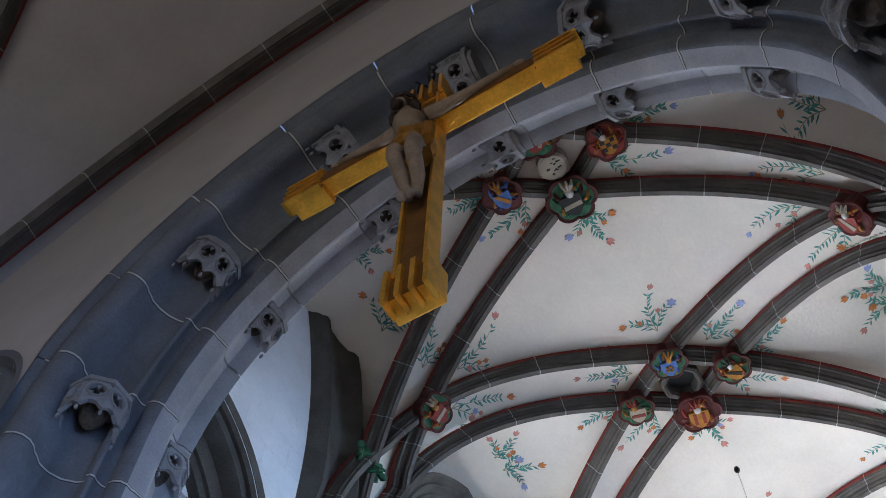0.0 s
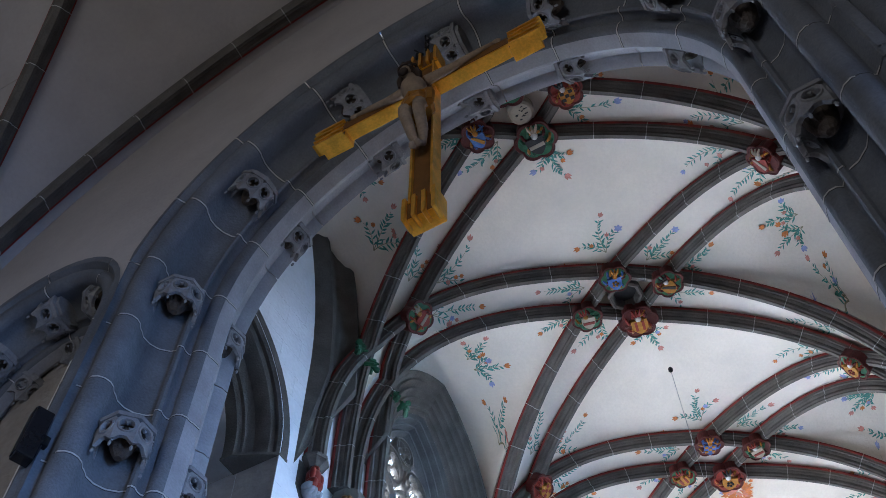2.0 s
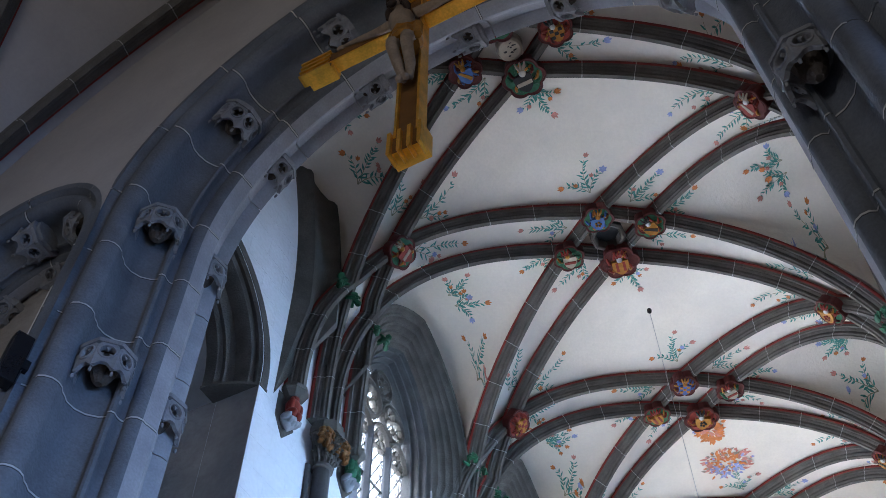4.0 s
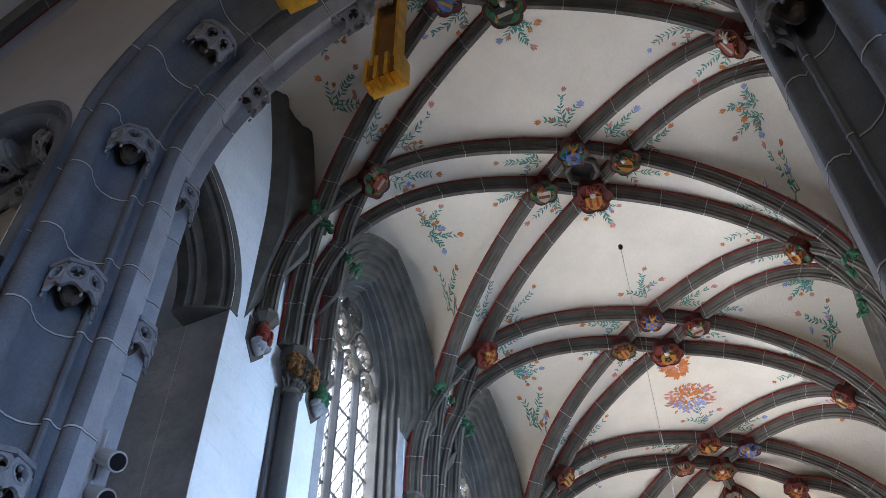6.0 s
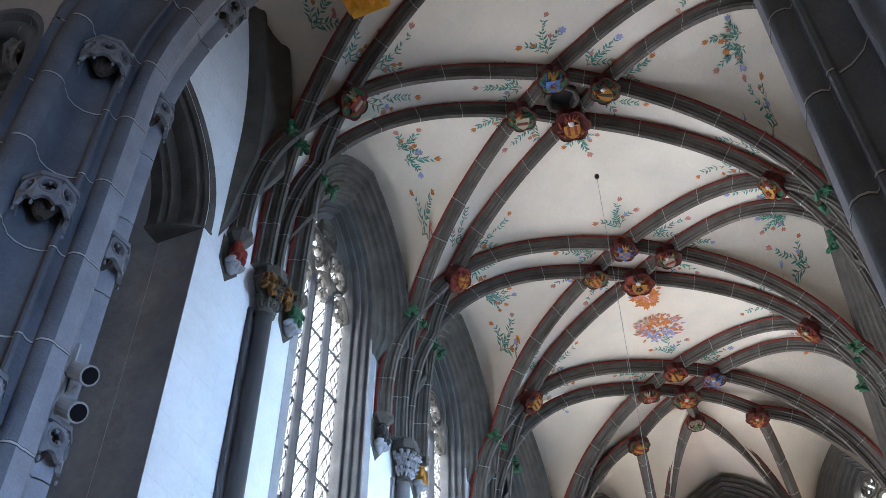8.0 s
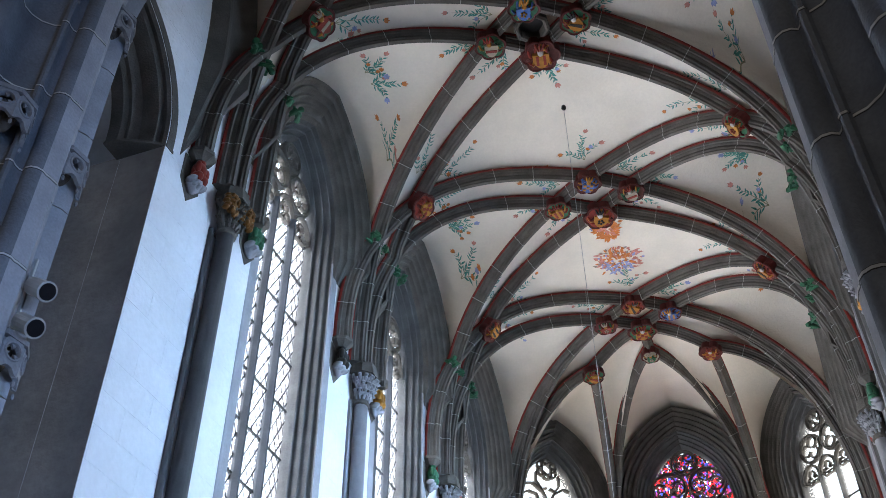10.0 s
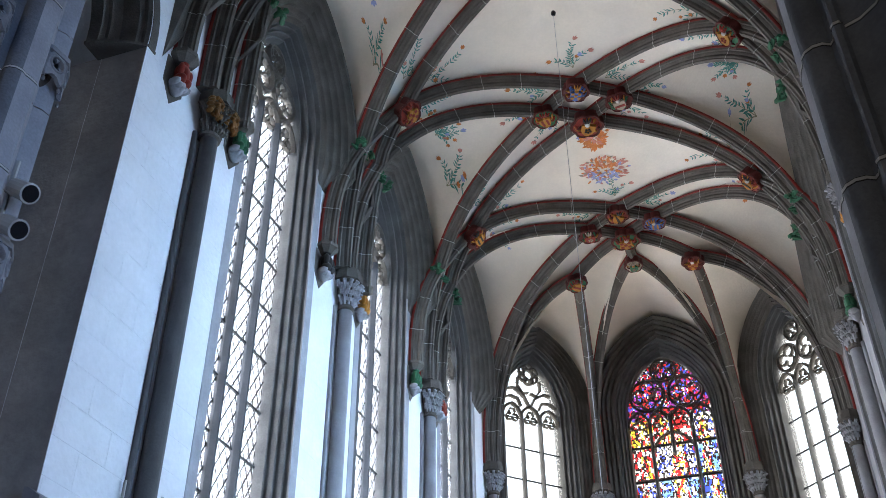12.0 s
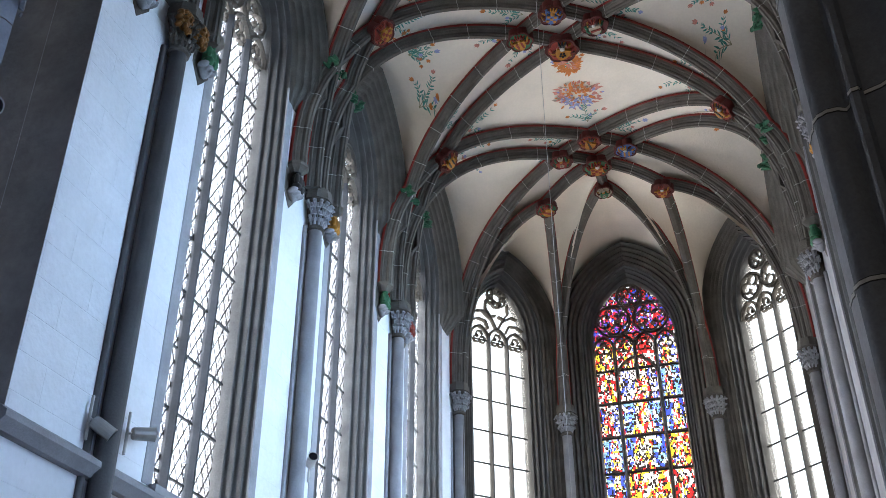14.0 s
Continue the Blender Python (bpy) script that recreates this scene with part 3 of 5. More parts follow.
        for s in (-1, 1):
            bar2d(bm, circle(s * r * 0.44, SPR + 0.52, r * 0.41), 0.075, 0.15, True)
            bar2d(bm, foil(s * r * 0.44, SPR + 0.52, r * 0.35, 3, math.pi / 2 + s * 0.5), 0.05, 0.11, True)
        bar2d(bm, circle(0, SPR + 1.14, r * 0.31), 0.07, 0.15, True)
        bar2d(bm, foil(0, SPR + 1.14, r * 0.26, 4, 0.78), 0.05, 0.11, True)
    part("tracery", bm, STONE, win, "pierced stone tracery of circles and foils", m=Matrix.Translation((0, y, 0)))
    # glass
    yg = y + 0.03
    if kind == "axis":
        stained_glass(win, r, c, yg, lw, SPR)
    else:
        for i in range(lights):
            u0 = -r + lw * i
            bm = bmesh.new()
            n = 8
            us = [u0 + lw * j / n for j in range(n + 1)]
            for a, b in zip(us, us[1:]):
                q = [bm.verts.new((a, yg, SILL)), bm.verts.new((b, yg, SILL)), bm.verts.new((b, yg, head(b, r, c, SPR))), bm.verts.new((a, yg, head(a, r, c, SPR)))]
                bm.faces.new(q)
            g = part("pane", bm, GLASS, win)
            g.visible_shadow = False
        step = 0.86
        z = SILL + 0.5
        while z < SPR:
            bm = bmesh.new()
            box(bm, (-r, yg - 0.025, z - 0.016), (r, yg + 0.01, z + 0.016))
            part("saddle_bar", bm, LEAD, win)
            z += step
        if kind == "north":
            lattice(win, r, c, yg - 0.008)
    return win


def lattice(win, r, c, yg):
    """Diamond leading."""
    verts, faces = [], []
    pitch, slope = 0.19, 1.75
    for s in (-1, 1):
        u = -r - 12.0
        while u < r + 12.0:
            pts = []
            for i in range(161):
                x = -r + 2 * r * i / 160
                z = SILL + (x * s - u) * slope
                if SILL <= z <= head(x, r, c, SPR):
                    pts.append((x, z))
            if len(pts) > 1:
                (x0, z0), (x1, z1) = pts[0], pts[-1]
                k = len(verts)
                h = 0.014
                verts += [(x0 - h, yg, z0), (x0 + h, yg, z0), (x1 + h, yg, z1), (x1 - h, yg, z1)]
                faces.append((k, k + 1, k + 2, k + 3))
            u += pitch
    ob = child("leading", mesh_from("leading", verts, faces, [LEAD]), win, "fine diamond lead lattice")
    tagged(ob, kind="stuff")


def stained_glass(win, r, c, yg, lw, SPR):
    """Irregular coloured quarries with lead round each, figures on coloured grounds panel by panel."""
    rnd = random.Random(7)
    nx, step, tall = 64, 0.047, 0.95
    rows = int((SPR + 1.6 - SILL) / step) + 1
    du = 2 * r / nx
    grid = {}
    for j in range(rows + 1):
        for i in range(nx + 1):
            u = -r + du * i + (rnd.uniform(-0.38, 0.38) * du if 0 < i < nx else 0)
            z = SILL + step * j + (rnd.uniform(-0.38, 0.38) * step if j else 0)
            grid[i, j] = (u, min(z, head(u, r, c, SPR) - 0.005))
    groups, lead = {}, []
    for j in range(rows):
        for i in range(nx):
            q = [grid[i, j], grid[i + 1, j], grid[i + 1, j + 1], grid[i, j + 1]]
            mu, mz = sum(p[0] for p in q) / 4, sum(p[1] for p in q) / 4
            if mz > head(mu, r, c, SPR) - 0.05:
                continue
            panel = int((mz - SILL) / tall)
            v = (mz - SILL) / tall - panel
            light = 0 if abs(mu) < r / 2 else (1 if mu > 0 else -1)
            w = (mu - light * r * 0.75) / (r * (0.5 if light == 0 else 0.25))
            # coloured patches spread over several quarries, with white figures and black painted lines between
            drift = noise.noise(Vector((mu * 7.5, mz * 6.0, 3.0))) + 0.35 * noise.noise(Vector((mu * 11, mz * 11, 8.0)))
            fold = noise.noise(Vector((mu * 9.5, mz * 5.0, 21.0)))
            ground = ((1, 7), (0, 3), (7, 1), (2, 0), (3, 1))[(panel * 2 + light * 3) % 5]
            k = ground[0] if drift > 0.02 else (ground[1] if drift > -0.22 else 3)
            lean = 0.22 * math.sin(panel * 2.1 + light * 1.7)
            body = 0.50 * (1.15 - v * 0.75)
            if abs(w - lean) < body:
                k = (3, 3, 0, 3, 2, 3, 1)[int((fold + 0.8) * 4.4) % 7]
            if 0.74 < v < 0.9 and abs(w - lean) < 0.2:
                k = 3
            if light == 0 and 3 <= panel < 7 and abs(w) < 0.34:
                k = 3 if fold > -0.12 else (2 if fold > -0.3 else 0)
            if abs(w) > 0.86:
                k = (3, 2, 3, 0)[(j // 3 + panel) % 4]
            if v < 0.07 or abs(drift) < 0.06 or abs(fold) < 0.05:
                k = 8
            if mz > SPR - 0.1:
                k = (0, 8, 5, 8, 1, 8, 3, 8, 0, 8)[int((drift + 1.2) * 9 + (i * 7 + j * 3) % 3) % 10]
            groups.setdefault(k, []).append((q, mu, mz))
    verts, faces = [], []
    for k, cells in groups.items():
        pv, pf = [], []
        for q, mu, mz in cells:
            inner = [(mu + (u - mu) * 0.82, mz + (z - mz) * 0.84) for u, z in q]
            b = len(pv)
            pv += [(u, yg, z) for u, z in inner]
            pf.append((b, b + 1, b + 2, b + 3))
            b = len(verts)
            verts += [(u, yg, z) for u, z in q] + [(u, yg, z) for u, z in inner]
            faces += [(b + n, b + (n + 1) % 4, b + 4 + (n + 1) % 4, b + 4 + n) for n in range(4)]
        g = child("coloured_pane", mesh_from("coloured_pane", pv, pf, [STAINED[k]]), win, "coloured stained glass quarries")
        tagged(g, kind="stuff")
        g.visible_shadow = False
    g = child("leading", mesh_from("leading", verts, faces, [LEAD]), win, "black lead cames round the quarries")
    tagged(g, kind="stuff")
    zb = SILL + tall
    while zb < SPR - 0.2:
        bm = bmesh.new()
        box(bm, (-r, yg - 0.03, zb - 0.022), (r, yg + 0.01, zb + 0.022))
        part("saddle_bar", bm, LEAD, win)
        zb += tall


# north wall: windows between the wall shafts, and the opening beside the chancel arch
WINDOW_Y = [10.95, 15.44, 19.9]
RW = 0.93
north = [(y - 4.2, RW + 0.24, WC, SPR, SILL) for y in WINDOW_Y]
OPEN_Y, OPEN_R, OPEN_SPR = 5.75, 1.45, 11.55
strip_wall("wall_north", (Vector((-W, 4.2, 0)), Vector((0, 1, 0))), Vector((1, 0, 0)), 18.1, 0, 17.2, north + [(OPEN_Y - 4.2, OPEN_R, 0.55, OPEN_SPR, 0.0)], [WALL_PAINT],
           "white plastered north choir wall with tall windows")
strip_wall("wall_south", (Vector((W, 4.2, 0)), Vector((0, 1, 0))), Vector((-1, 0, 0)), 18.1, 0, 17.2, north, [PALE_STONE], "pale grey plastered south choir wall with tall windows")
number = 1
for y in WINDOW_Y:
    tall_window(number, Matrix.Translation((-W, y, 0)) @ pose(0, 0, 0, 0, 0, 90), RW, "north", "tall three-light traceried window with diamond leading")
    tall_window(number + 1, Matrix.Translation((W, y, 0)) @ pose(0, 0, 0, 0, 0, -90), RW, "south", "tall three-light traceried window with clear glass")
    number += 2
apse = [(CORNERS[0], CORNERS[1], "flower", 0.86), (CORNERS[1], CORNERS[2], "axis", 1.12), (CORNERS[2], CORNERS[3], "apse", 0.86)]
for i, (a, b, kind, r) in enumerate(apse):
    d = (b - a).normalized()
    inward = Vector((d.y, -d.x, 0))
    ln = (b - a).length
    strip_wall("wall_apse_%d" % (i + 1), (a, d), inward, ln, 0, 17.2, [(ln / 2, r + 0.24, WC, APSE_SPR, SILL)], [APSE_WALL], "grey stone apse wall round a tall window")
    mid = (a + b) / 2
    ang = math.degrees(math.atan2(d.y, d.x))
    tall_window(7 + i, Matrix.Translation(mid) @ pose(0, 0, 0, 0, 0, ang), r, kind,
                "tall stained-glass window with red and blue figures" if kind == "axis" else "tall three-light traceried window with clear glass", outer=ln / 2 - 0.10, SPR=APSE_SPR)


# opening in the north wall
def side_opening():
    own = thing("door_1", "tall moulded stone archway through the north wall", "archway", kind="structure", m=Matrix.Translation((-W, OPEN_Y, 0)) @ pose(0, 0, 0, 0, 0, 90))
    R = OPEN_R
    prof = [(R + 0.16, -0.006), (R + 0.02, -0.008), (R - 0.03, 0.05), (R - 0.02, 0.11), (R - 0.09, 0.14), (R - 0.13, 0.22), (R - 0.12, 0.38), (R - 0.17, 0.42), (R - 0.24, 0.46), (R - 0.23, 0.52), (R - 0.30, 0.56), (R - 0.30, 0.75)]
    v, f = arch_sweep(prof, 0.55, OPEN_SPR, OPEN_SPR - 0.12)
    child("arch_moulding", mesh_from("arch_moulding", v, f, [STONE], None, True), own, "hollowed grey stone arch moulding")
    for s in (-1, 1):
        bm = bmesh.new()
        lo, hi = sorted((s * (R + 0.005), s * (R + (0.5 if s > 0 else 0.05))))
        prism(bm, [(lo, 0.012), (hi, 0.012), (hi, 1.7), (lo, 1.7)], 0, OPEN_SPR - 0.12)
        part("reveal", bm, GREY_WALL, own, "rough grey plastered reveal")
        bm = bmesh.new()
        outline = [(R - 0.31, 0.56), (R - 0.14, 0.22), (R + 0.01, -0.012), (R + 0.17, -0.012), (R + 0.17, 0.76), (R - 0.31, 0.76)]
        prism(bm, [(s * u, y) for u, y in (outline if s > 0 else outline[::-1])], OPEN_SPR - 0.16, OPEN_SPR - 0.115)
        part("impost", bm, STONE, own, "thin dark stone impost")
    bm = bmesh.new()
    box(bm, (-4, 3.2, 0), (4, 3.4, 15))
    part("passage_wall", bm, GREY_WALL, own)
    bm = bmesh.new()
    box(bm, (-4, 0.72, 13.9), (4, 3.3, 14.1))
    part("passage_ceiling", bm, GREY_WALL, own)


side_opening()


# ---- chancel arch ----
def round_arch(name, label, cx, spring, ref, profile, idx, foot=0.0, stone=0.95):
    """A round arch on straight jambs; profile: (radius, y)."""
    own = thing(name, label, "arch", kind="structure")
    path, frames = [], []
    n = 8
    for i in range(n):
        path.append(Vector((cx - ref, 0, foot + (spring - foot) * i / n)))
        frames.append((Vector((-1, 0, 0)), Vector((0, 1, 0))))
    for i in range(41):
        a = math.pi - math.pi * i / 40
        path.append(Vector((cx + ref * math.cos(a), 0, spring + ref * math.sin(a))))
        frames.append((Vector((math.cos(a), 0, math.sin(a))), Vector((0, 1, 0))))
    for i in range(1, n + 1):
        path.append(Vector((cx + ref, 0, spring + (foot - spring) * i / n)))
        frames.append((Vector((1, 0, 0)), Vector((0, 1, 0))))
    prof = [(r - ref, y) for r, y in profile]
    stone_sweep(own, path, frames, prof, [ARCH_STONE, PALE_STONE], idx, stone, joint=0.012, piece="arch_stone", lips=prof[2:-6], viewer=(-1.2, 3.2))
    return own


def roll(r, y, rad, angles):
    return [(r + rad * math.cos(math.radians(a)), y + rad * math.sin(math.radians(a))) for a in angles]


# section, from the nave's wall to the choir: front roll, deep hollow, bead, main roll, pale chamfer
ARCH = [(3.62, WALL_E), (3.52, WALL_E + 0.01), (3.49, WALL_E + 0.06)]
ARCH += roll(3.335, 3.60, 0.135, (-30, -55, -80, -105, -130, -155, 180, 155, 130))
ARCH += [(3.26, 3.745), (3.29, 3.80), (3.29, 3.90), (3.25, 4.00), (3.17, 4.08), (3.10, 4.11)]
ARCH += roll(3.055, 4.10, 0.035, (20, -30, -80, -130, 180, 140))
ARCH += [(3.035, 4.15), (3.035, 4.19)]
ARCH += roll(2.955, 4.295, 0.095, (-50, -80, -110, -140, -170, 160))
ARCH += [(2.856, 4.36), (2.85, 4.45), (2.87, 4.48), (2.93, 4.51), (3.00, 4.56), (3.04, 4.65), (3.0, 4.72), (2.99, 4.80)]
ARCH_IDX = [0] * (len(ARCH) - 1)
for i in range(len(ARCH_IDX) - 9, len(ARCH_IDX)):
    ARCH_IDX[i] = 1
round_arch("chancel_arch", "grey painted stone chancel arch with rolls, hollows and white joints", ARCH_CX, ZA, 3.0, ARCH, ARCH_IDX)
SIDE_X, SIDE_Z = 4.97, 9.8
SIDE = [(0.92 + (r - 2.85) * 0.72, WALL_E - 0.01 + (y - 3.42) * 0.75) for r, y in ARCH]
round_arch("side_arch", "grey painted stone arch into the side aisle", -SIDE_X, SIDE_Z, 1.1, SIDE, ARCH_IDX)
round_arch("side_arch", "grey painted stone arch into the side aisle", SIDE_X, SIDE_Z, 1.1, SIDE, ARCH_IDX)


BS = Matrix.Scale(1.12, 4)


def fleuron():
    """A little canopy standing out of a moulding: five pierced roundel faces under a slab, scalloped below, round a
    brown core darkened as its shade.
    """
    own = thing("carved_block", "pale carved stone canopy with pierced roundels in the arch", "carved block", "blocks in the arch mouldings")
    r, hz = 0.205, 0.125
    w = r * math.tan(math.pi / 8)
    bm = bmesh.new()
    k = (r + 0.012) / math.cos(math.pi / 8)
    front = [(k * math.cos(math.pi * (i + 0.5) / 4), k * math.sin(math.pi * (i + 0.5) / 4)) for i in range(3, 9)]
    prism(bm, front + [(k * 0.9, 0.26), (-k * 0.9, 0.26)], hz, hz + 0.04)
    prism(bm, [(x * 0.8, y * 0.8) for x, y in front] + [(k * 0.7, 0.26), (-k * 0.7, 0.26)], hz + 0.04, hz + 0.075)
    part("top_slab", bm, BLOCK_STONE, own, m=BS)
    n = 20
    for q in range(-2, 3):
        bm = bmesh.new()
        outer, inner = [], []
        for i in range(n):
            ca, sa = math.cos(2 * math.pi * i / n), math.sin(2 * math.pi * i / n)
            m_ = max(abs(ca), abs(sa))
            u, z = w * ca / m_, hz * sa / m_
            if z < -0.02:
                # round arch between two hanging drops
                z += (0.055 * (1 - (abs(u) / w) ** 2) - 0.05 * (abs(u) / w) ** 4) * (-z / hz)
            outer.append((u, z))
            inner.append((0.056 * ca, 0.056 * sa + 0.035))
        vo = [[bm.verts.new((u, y, z)) for u, z in outer] for y in (-r, -r + 0.035)]
        vi = [[bm.verts.new((u, y, z)) for u, z in inner] for y in (-r, -r + 0.035)]
        for i in range(n):
            j = (i + 1) % n
            bm.faces.new((vo[0][i], vo[0][j], vi[0][j], vi[0][i]))
            bm.faces.new((vi[0][i], vi[0][j], vi[1][j], vi[1][i]))
            bm.faces.new((vo[0][j], vo[0][i], vo[1][i], vo[1][j]))
            bm.faces.new((vo[1][j], vo[1][i], vi[1][i], vi[1][j]))
        # raised ring and three cusps inside the roundel
        lip = [(0.056, 0.0), (0.060, -0.012), (0.070, -0.012), (0.075, 0.0)]
        turned = [[bm.verts.new((d * math.cos(2 * math.pi * i / n), -r + e, d * math.sin(2 * math.pi * i / n) + 0.035)) for d, e in lip] for i in range(n)]
        for i in range(n):
            for e in range(3):
                bm.faces.new((turned[i][e], turned[i][e + 1], turned[(i + 1) % n][e + 1], turned[(i + 1) % n][e]))
        for c in range(3):
            a = math.pi / 2 + c * math.pi * 2 / 3
            x0, z0 = 0.057 * math.cos(a), 0.057 * math.sin(a) + 0.035
            prism(bm, [(x0 - 0.02 * math.sin(a), z0 + 0.02 * math.cos(a)), (x0 + 0.02 * math.sin(a), z0 - 0.02 * math.cos(a)), (0.022 * math.cos(a), 0.022 * math.sin(a) + 0.035)], -0.01, 0.01, Matrix.Translation((0, -r + 0.016, 0)) @ pose(0, 0, 0, 90, 0, 0))
        # little drop where two faces meet
        blob(bm, (w, -r + 0.014, -hz - 0.045), (0.014, 0.014, 0.024), 6)
        part("roundel_face", bm, BLOCK_STONE, own, m=BS @ pose(0, 0, 0, 0, 0, 45 * q))
    # brown core, coloured dark to stand in for shade inside the canopy
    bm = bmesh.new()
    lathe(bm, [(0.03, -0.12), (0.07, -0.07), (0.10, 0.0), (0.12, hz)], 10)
    part("core", bm, BROWN_SHADE, own, "brown core darkened for the shade under the canopy", m=BS)
    return own


block = fleuron()


def set_block(m, first=[True]):
    if first[0]:
        block.matrix_basis = m
        first[0] = False
    else:
        copy_thing(block, m)


def block_pose(p, up, front):
    z = up.normalized()
    y = -(front - z * front.dot(z)).normalized()
    return Matrix.Translation(p) @ Matrix((y.cross(z), y, z)).transposed().to_4x4()


UP = Vector((0, 0, 1))
JAMB_Z = [1.95, 3.92, 5.9, 7.9, 10.0]
ANG = [144, 113, 87, 61, 30]
for R_, y, fy in ((3.10, 3.90, -0.75), (3.08, 4.62, -0.1)):
    for z in JAMB_Z:
        for q in ((-1, 1) if y < 4.2 and z > 7 else (-1,)):
            set_block(block_pose(Vector((ARCH_CX + q * R_, y, z)), UP, Vector((-q * 0.8, fy, 0))))
    for a in ANG:
        q = math.radians(a)
        inward = Vector((-math.cos(q), 0, -math.sin(q)))
        up = Vector((math.sin(q), 0, -math.cos(q))) * (1 if a > 80 else -1)
        set_block(block_pose(Vector((ARCH_CX, y, ZA)) - inward * R_, up, inward * 0.8 + Vector((0, fy, 0))))
for cx in (-SIDE_X, SIDE_X):
    for R_, y, fy in ((1.14, 3.80, -0.8), (1.0, 4.28, -0.1)):
        for a in (140, 95, 45):
            q = math.radians(a)
            inward = Vector((-math.cos(q), 0, -math.sin(q)))
            up = Vector((math.sin(q), 0, -math.cos(q))) * (1 if a > 80 else -1)
            set_block(block_pose(Vector((cx, y, SIDE_Z)) - inward * R_, up, inward * 0.8 + Vector((0, fy, 0))))
        for q in (-1, 1):
            set_block(block_pose(Vector((cx + q * R_, y, 8.2)), UP, Vector((-q * 0.8, fy, 0))))


# ---- nave east wall and nave vault ----
def east_wall():
    y0, y1, top = WALL_E, 4.78, 18.0
    verts, faces = [], []
    for y, big, small in ((y0, 3.56, 1.44), (y1, 3.02, 1.08)):
        holes = [(ARCH_CX, big, ZA), (-SIDE_X, small, SIDE_Z), (SIDE_X, small, SIDE_Z)]
        us = {-9.0, 9.0}
        for cx, r, sp in holes:
            for i in range(61):
                us.add(round(cx - r * math.cos(math.pi * i / 60), 4))
        us = sorted(us)
        for u0, u1 in zip(us, us[1:]):
            mid = (u0 + u1) / 2
            z0 = z1 = 0.0
            for cx, r, sp in holes:
                if abs(mid - cx) < r:
                    z0 = sp + math.sqrt(max(r * r - (u0 - cx) ** 2, 0))
                    z1 = sp + math.sqrt(max(r * r - (u1 - cx) ** 2, 0))
            k = len(verts)
            verts += [(u0, y, z0), (u1, y, z1), (u1, y, top), (u0, y, top)]
            faces.append((k, k + 1, k + 2, k + 3))
    ob = new("wall_east", mesh_from("wall_east", verts, faces, [SHADED_NAVE_PLASTER]))
    tagged(ob, "plastered nave wall pierced by the chancel arch", "wall", kind="structure")


east_wall()


NZ0, NZ1, NA, NB, NYC = 7.6, 15.85, 7.6, 5.05, -1.5


def nave_z(x, y):
    e = NZ0 + (NZ1 - NZ0) * math.sqrt(max(1 - (x / NA) ** 2, 0))
    f = NZ0 + (NZ1 - NZ0) * math.sqrt(max(1 - ((y - NYC) / NB) ** 2, 0))
    return max(e, f)


def nave_vault():
    xs = np.linspace(-NA, NA, 97)
    ys = np.linspace(NYC - 2 * NB + 0.0, WALL_E + 0.01, 121)
    verts = []
    for y in ys:
        yy = y if y > NYC - NB else y + 2 * NB
        for x in xs:
            verts.append((x, y, nave_z(x, yy)))
    k = len(xs)
    faces = [(j * k + i, j * k + i + 1, (j + 1) * k + i + 1, (j + 1) * k + i) for j in range(len(ys) - 1) for i in range(k - 1)]
    ob = new("ceiling", mesh_from("ceiling", verts, faces, [SHADED_NAVE_PLASTER], None, True))
    tagged(ob, "plastered nave vault", "vault", kind="structure")


nave_vault()


def nave_rib(pts):
    path = [Vector(p) for p in pts]
    normals = []
    for i, p in enumerate(path):
        t = (path[min(i + 1, len(path) - 1)] - path[max(i - 1, 0)]).normalized()
        d = Vector((-p.x * 0.12, (NYC - p.y) * 0.12, -1.0))
        normals.append((d - t * d.dot(t)).normalized())
    rib([p + d * 0.22 for p, d in zip(path, normals)], normals, "grey nave vault rib edged with red and white joints")


def diag(s, e):
    pts = []
    for i in range(49):
        f = 0.02 + 0.96 * i / 48
        x = s * NA * (1 - 2 * f)
        y = NYC + NB * (1 - 2 * f) * e
        pts.append((x, y, nave_z(x, y) - 0.02))
    return pts


nave_rib(diag(-1, 1))
nave_rib(diag(1, 1))
nave_rib([(-NA * math.cos(math.pi * (0.03 + 0.94 * i / 60)), WALL_E - 0.28, NZ0 + (NZ1 - NZ0) * math.sin(math.pi * (0.03 + 0.94 * i / 60)) - 0.02) for i in range(61)])


def plain_box(name, lo, hi, mat, label, cat="wall"):
    bm = bmesh.new()
    box(bm, lo, hi)
    ob = part(name, bm, mat, None)
    return tagged(ob, label, cat, kind="structure")


plain_box("floor", (-12, -14, -0.3), (12, 30, 0.0), FLOOR, "plain unseen floor, coloured warm for bounce light", "floor")
plain_box("wall_nave_north", (-8.1, -12, 0), (-7.6, 3.40, 18), SHADED_NAVE_PLASTER, "plain plastered nave wall")
plain_box("wall_aisle_north", (-8.1, 4.66, 0), (-7.6, 12, 14), WALL_PAINT, "plain plastered aisle wall")
plain_box("wall_aisle_end", (-8.1, 8.6, 0), (-5.3, 9.0, 14), WALL_PAINT, "pale plastered aisle end wall")
plain_box("aisle_ceiling", (-8.1, 4.66, 12.6), (-5.06, 9.0, 12.9), WALL_PAINT, "plain plastered aisle ceiling", "ceiling")
# south aisle boxes, mirrored from the north, added to block the sky glow
plain_box("wall_aisle_south", (7.6, 4.78, 0), (8.1, 12, 14), WALL_PAINT, "plain plastered aisle wall")
plain_box("wall_aisle_end", (5.06, 8.6, 0), (8.1, 9.0, 14), WALL_PAINT, "pale plastered aisle end wall")
plain_box("aisle_ceiling", (5.06, 4.78, 12.6), (8.1, 9.0, 12.9), WALL_PAINT, "plain plastered aisle ceiling", "ceiling")
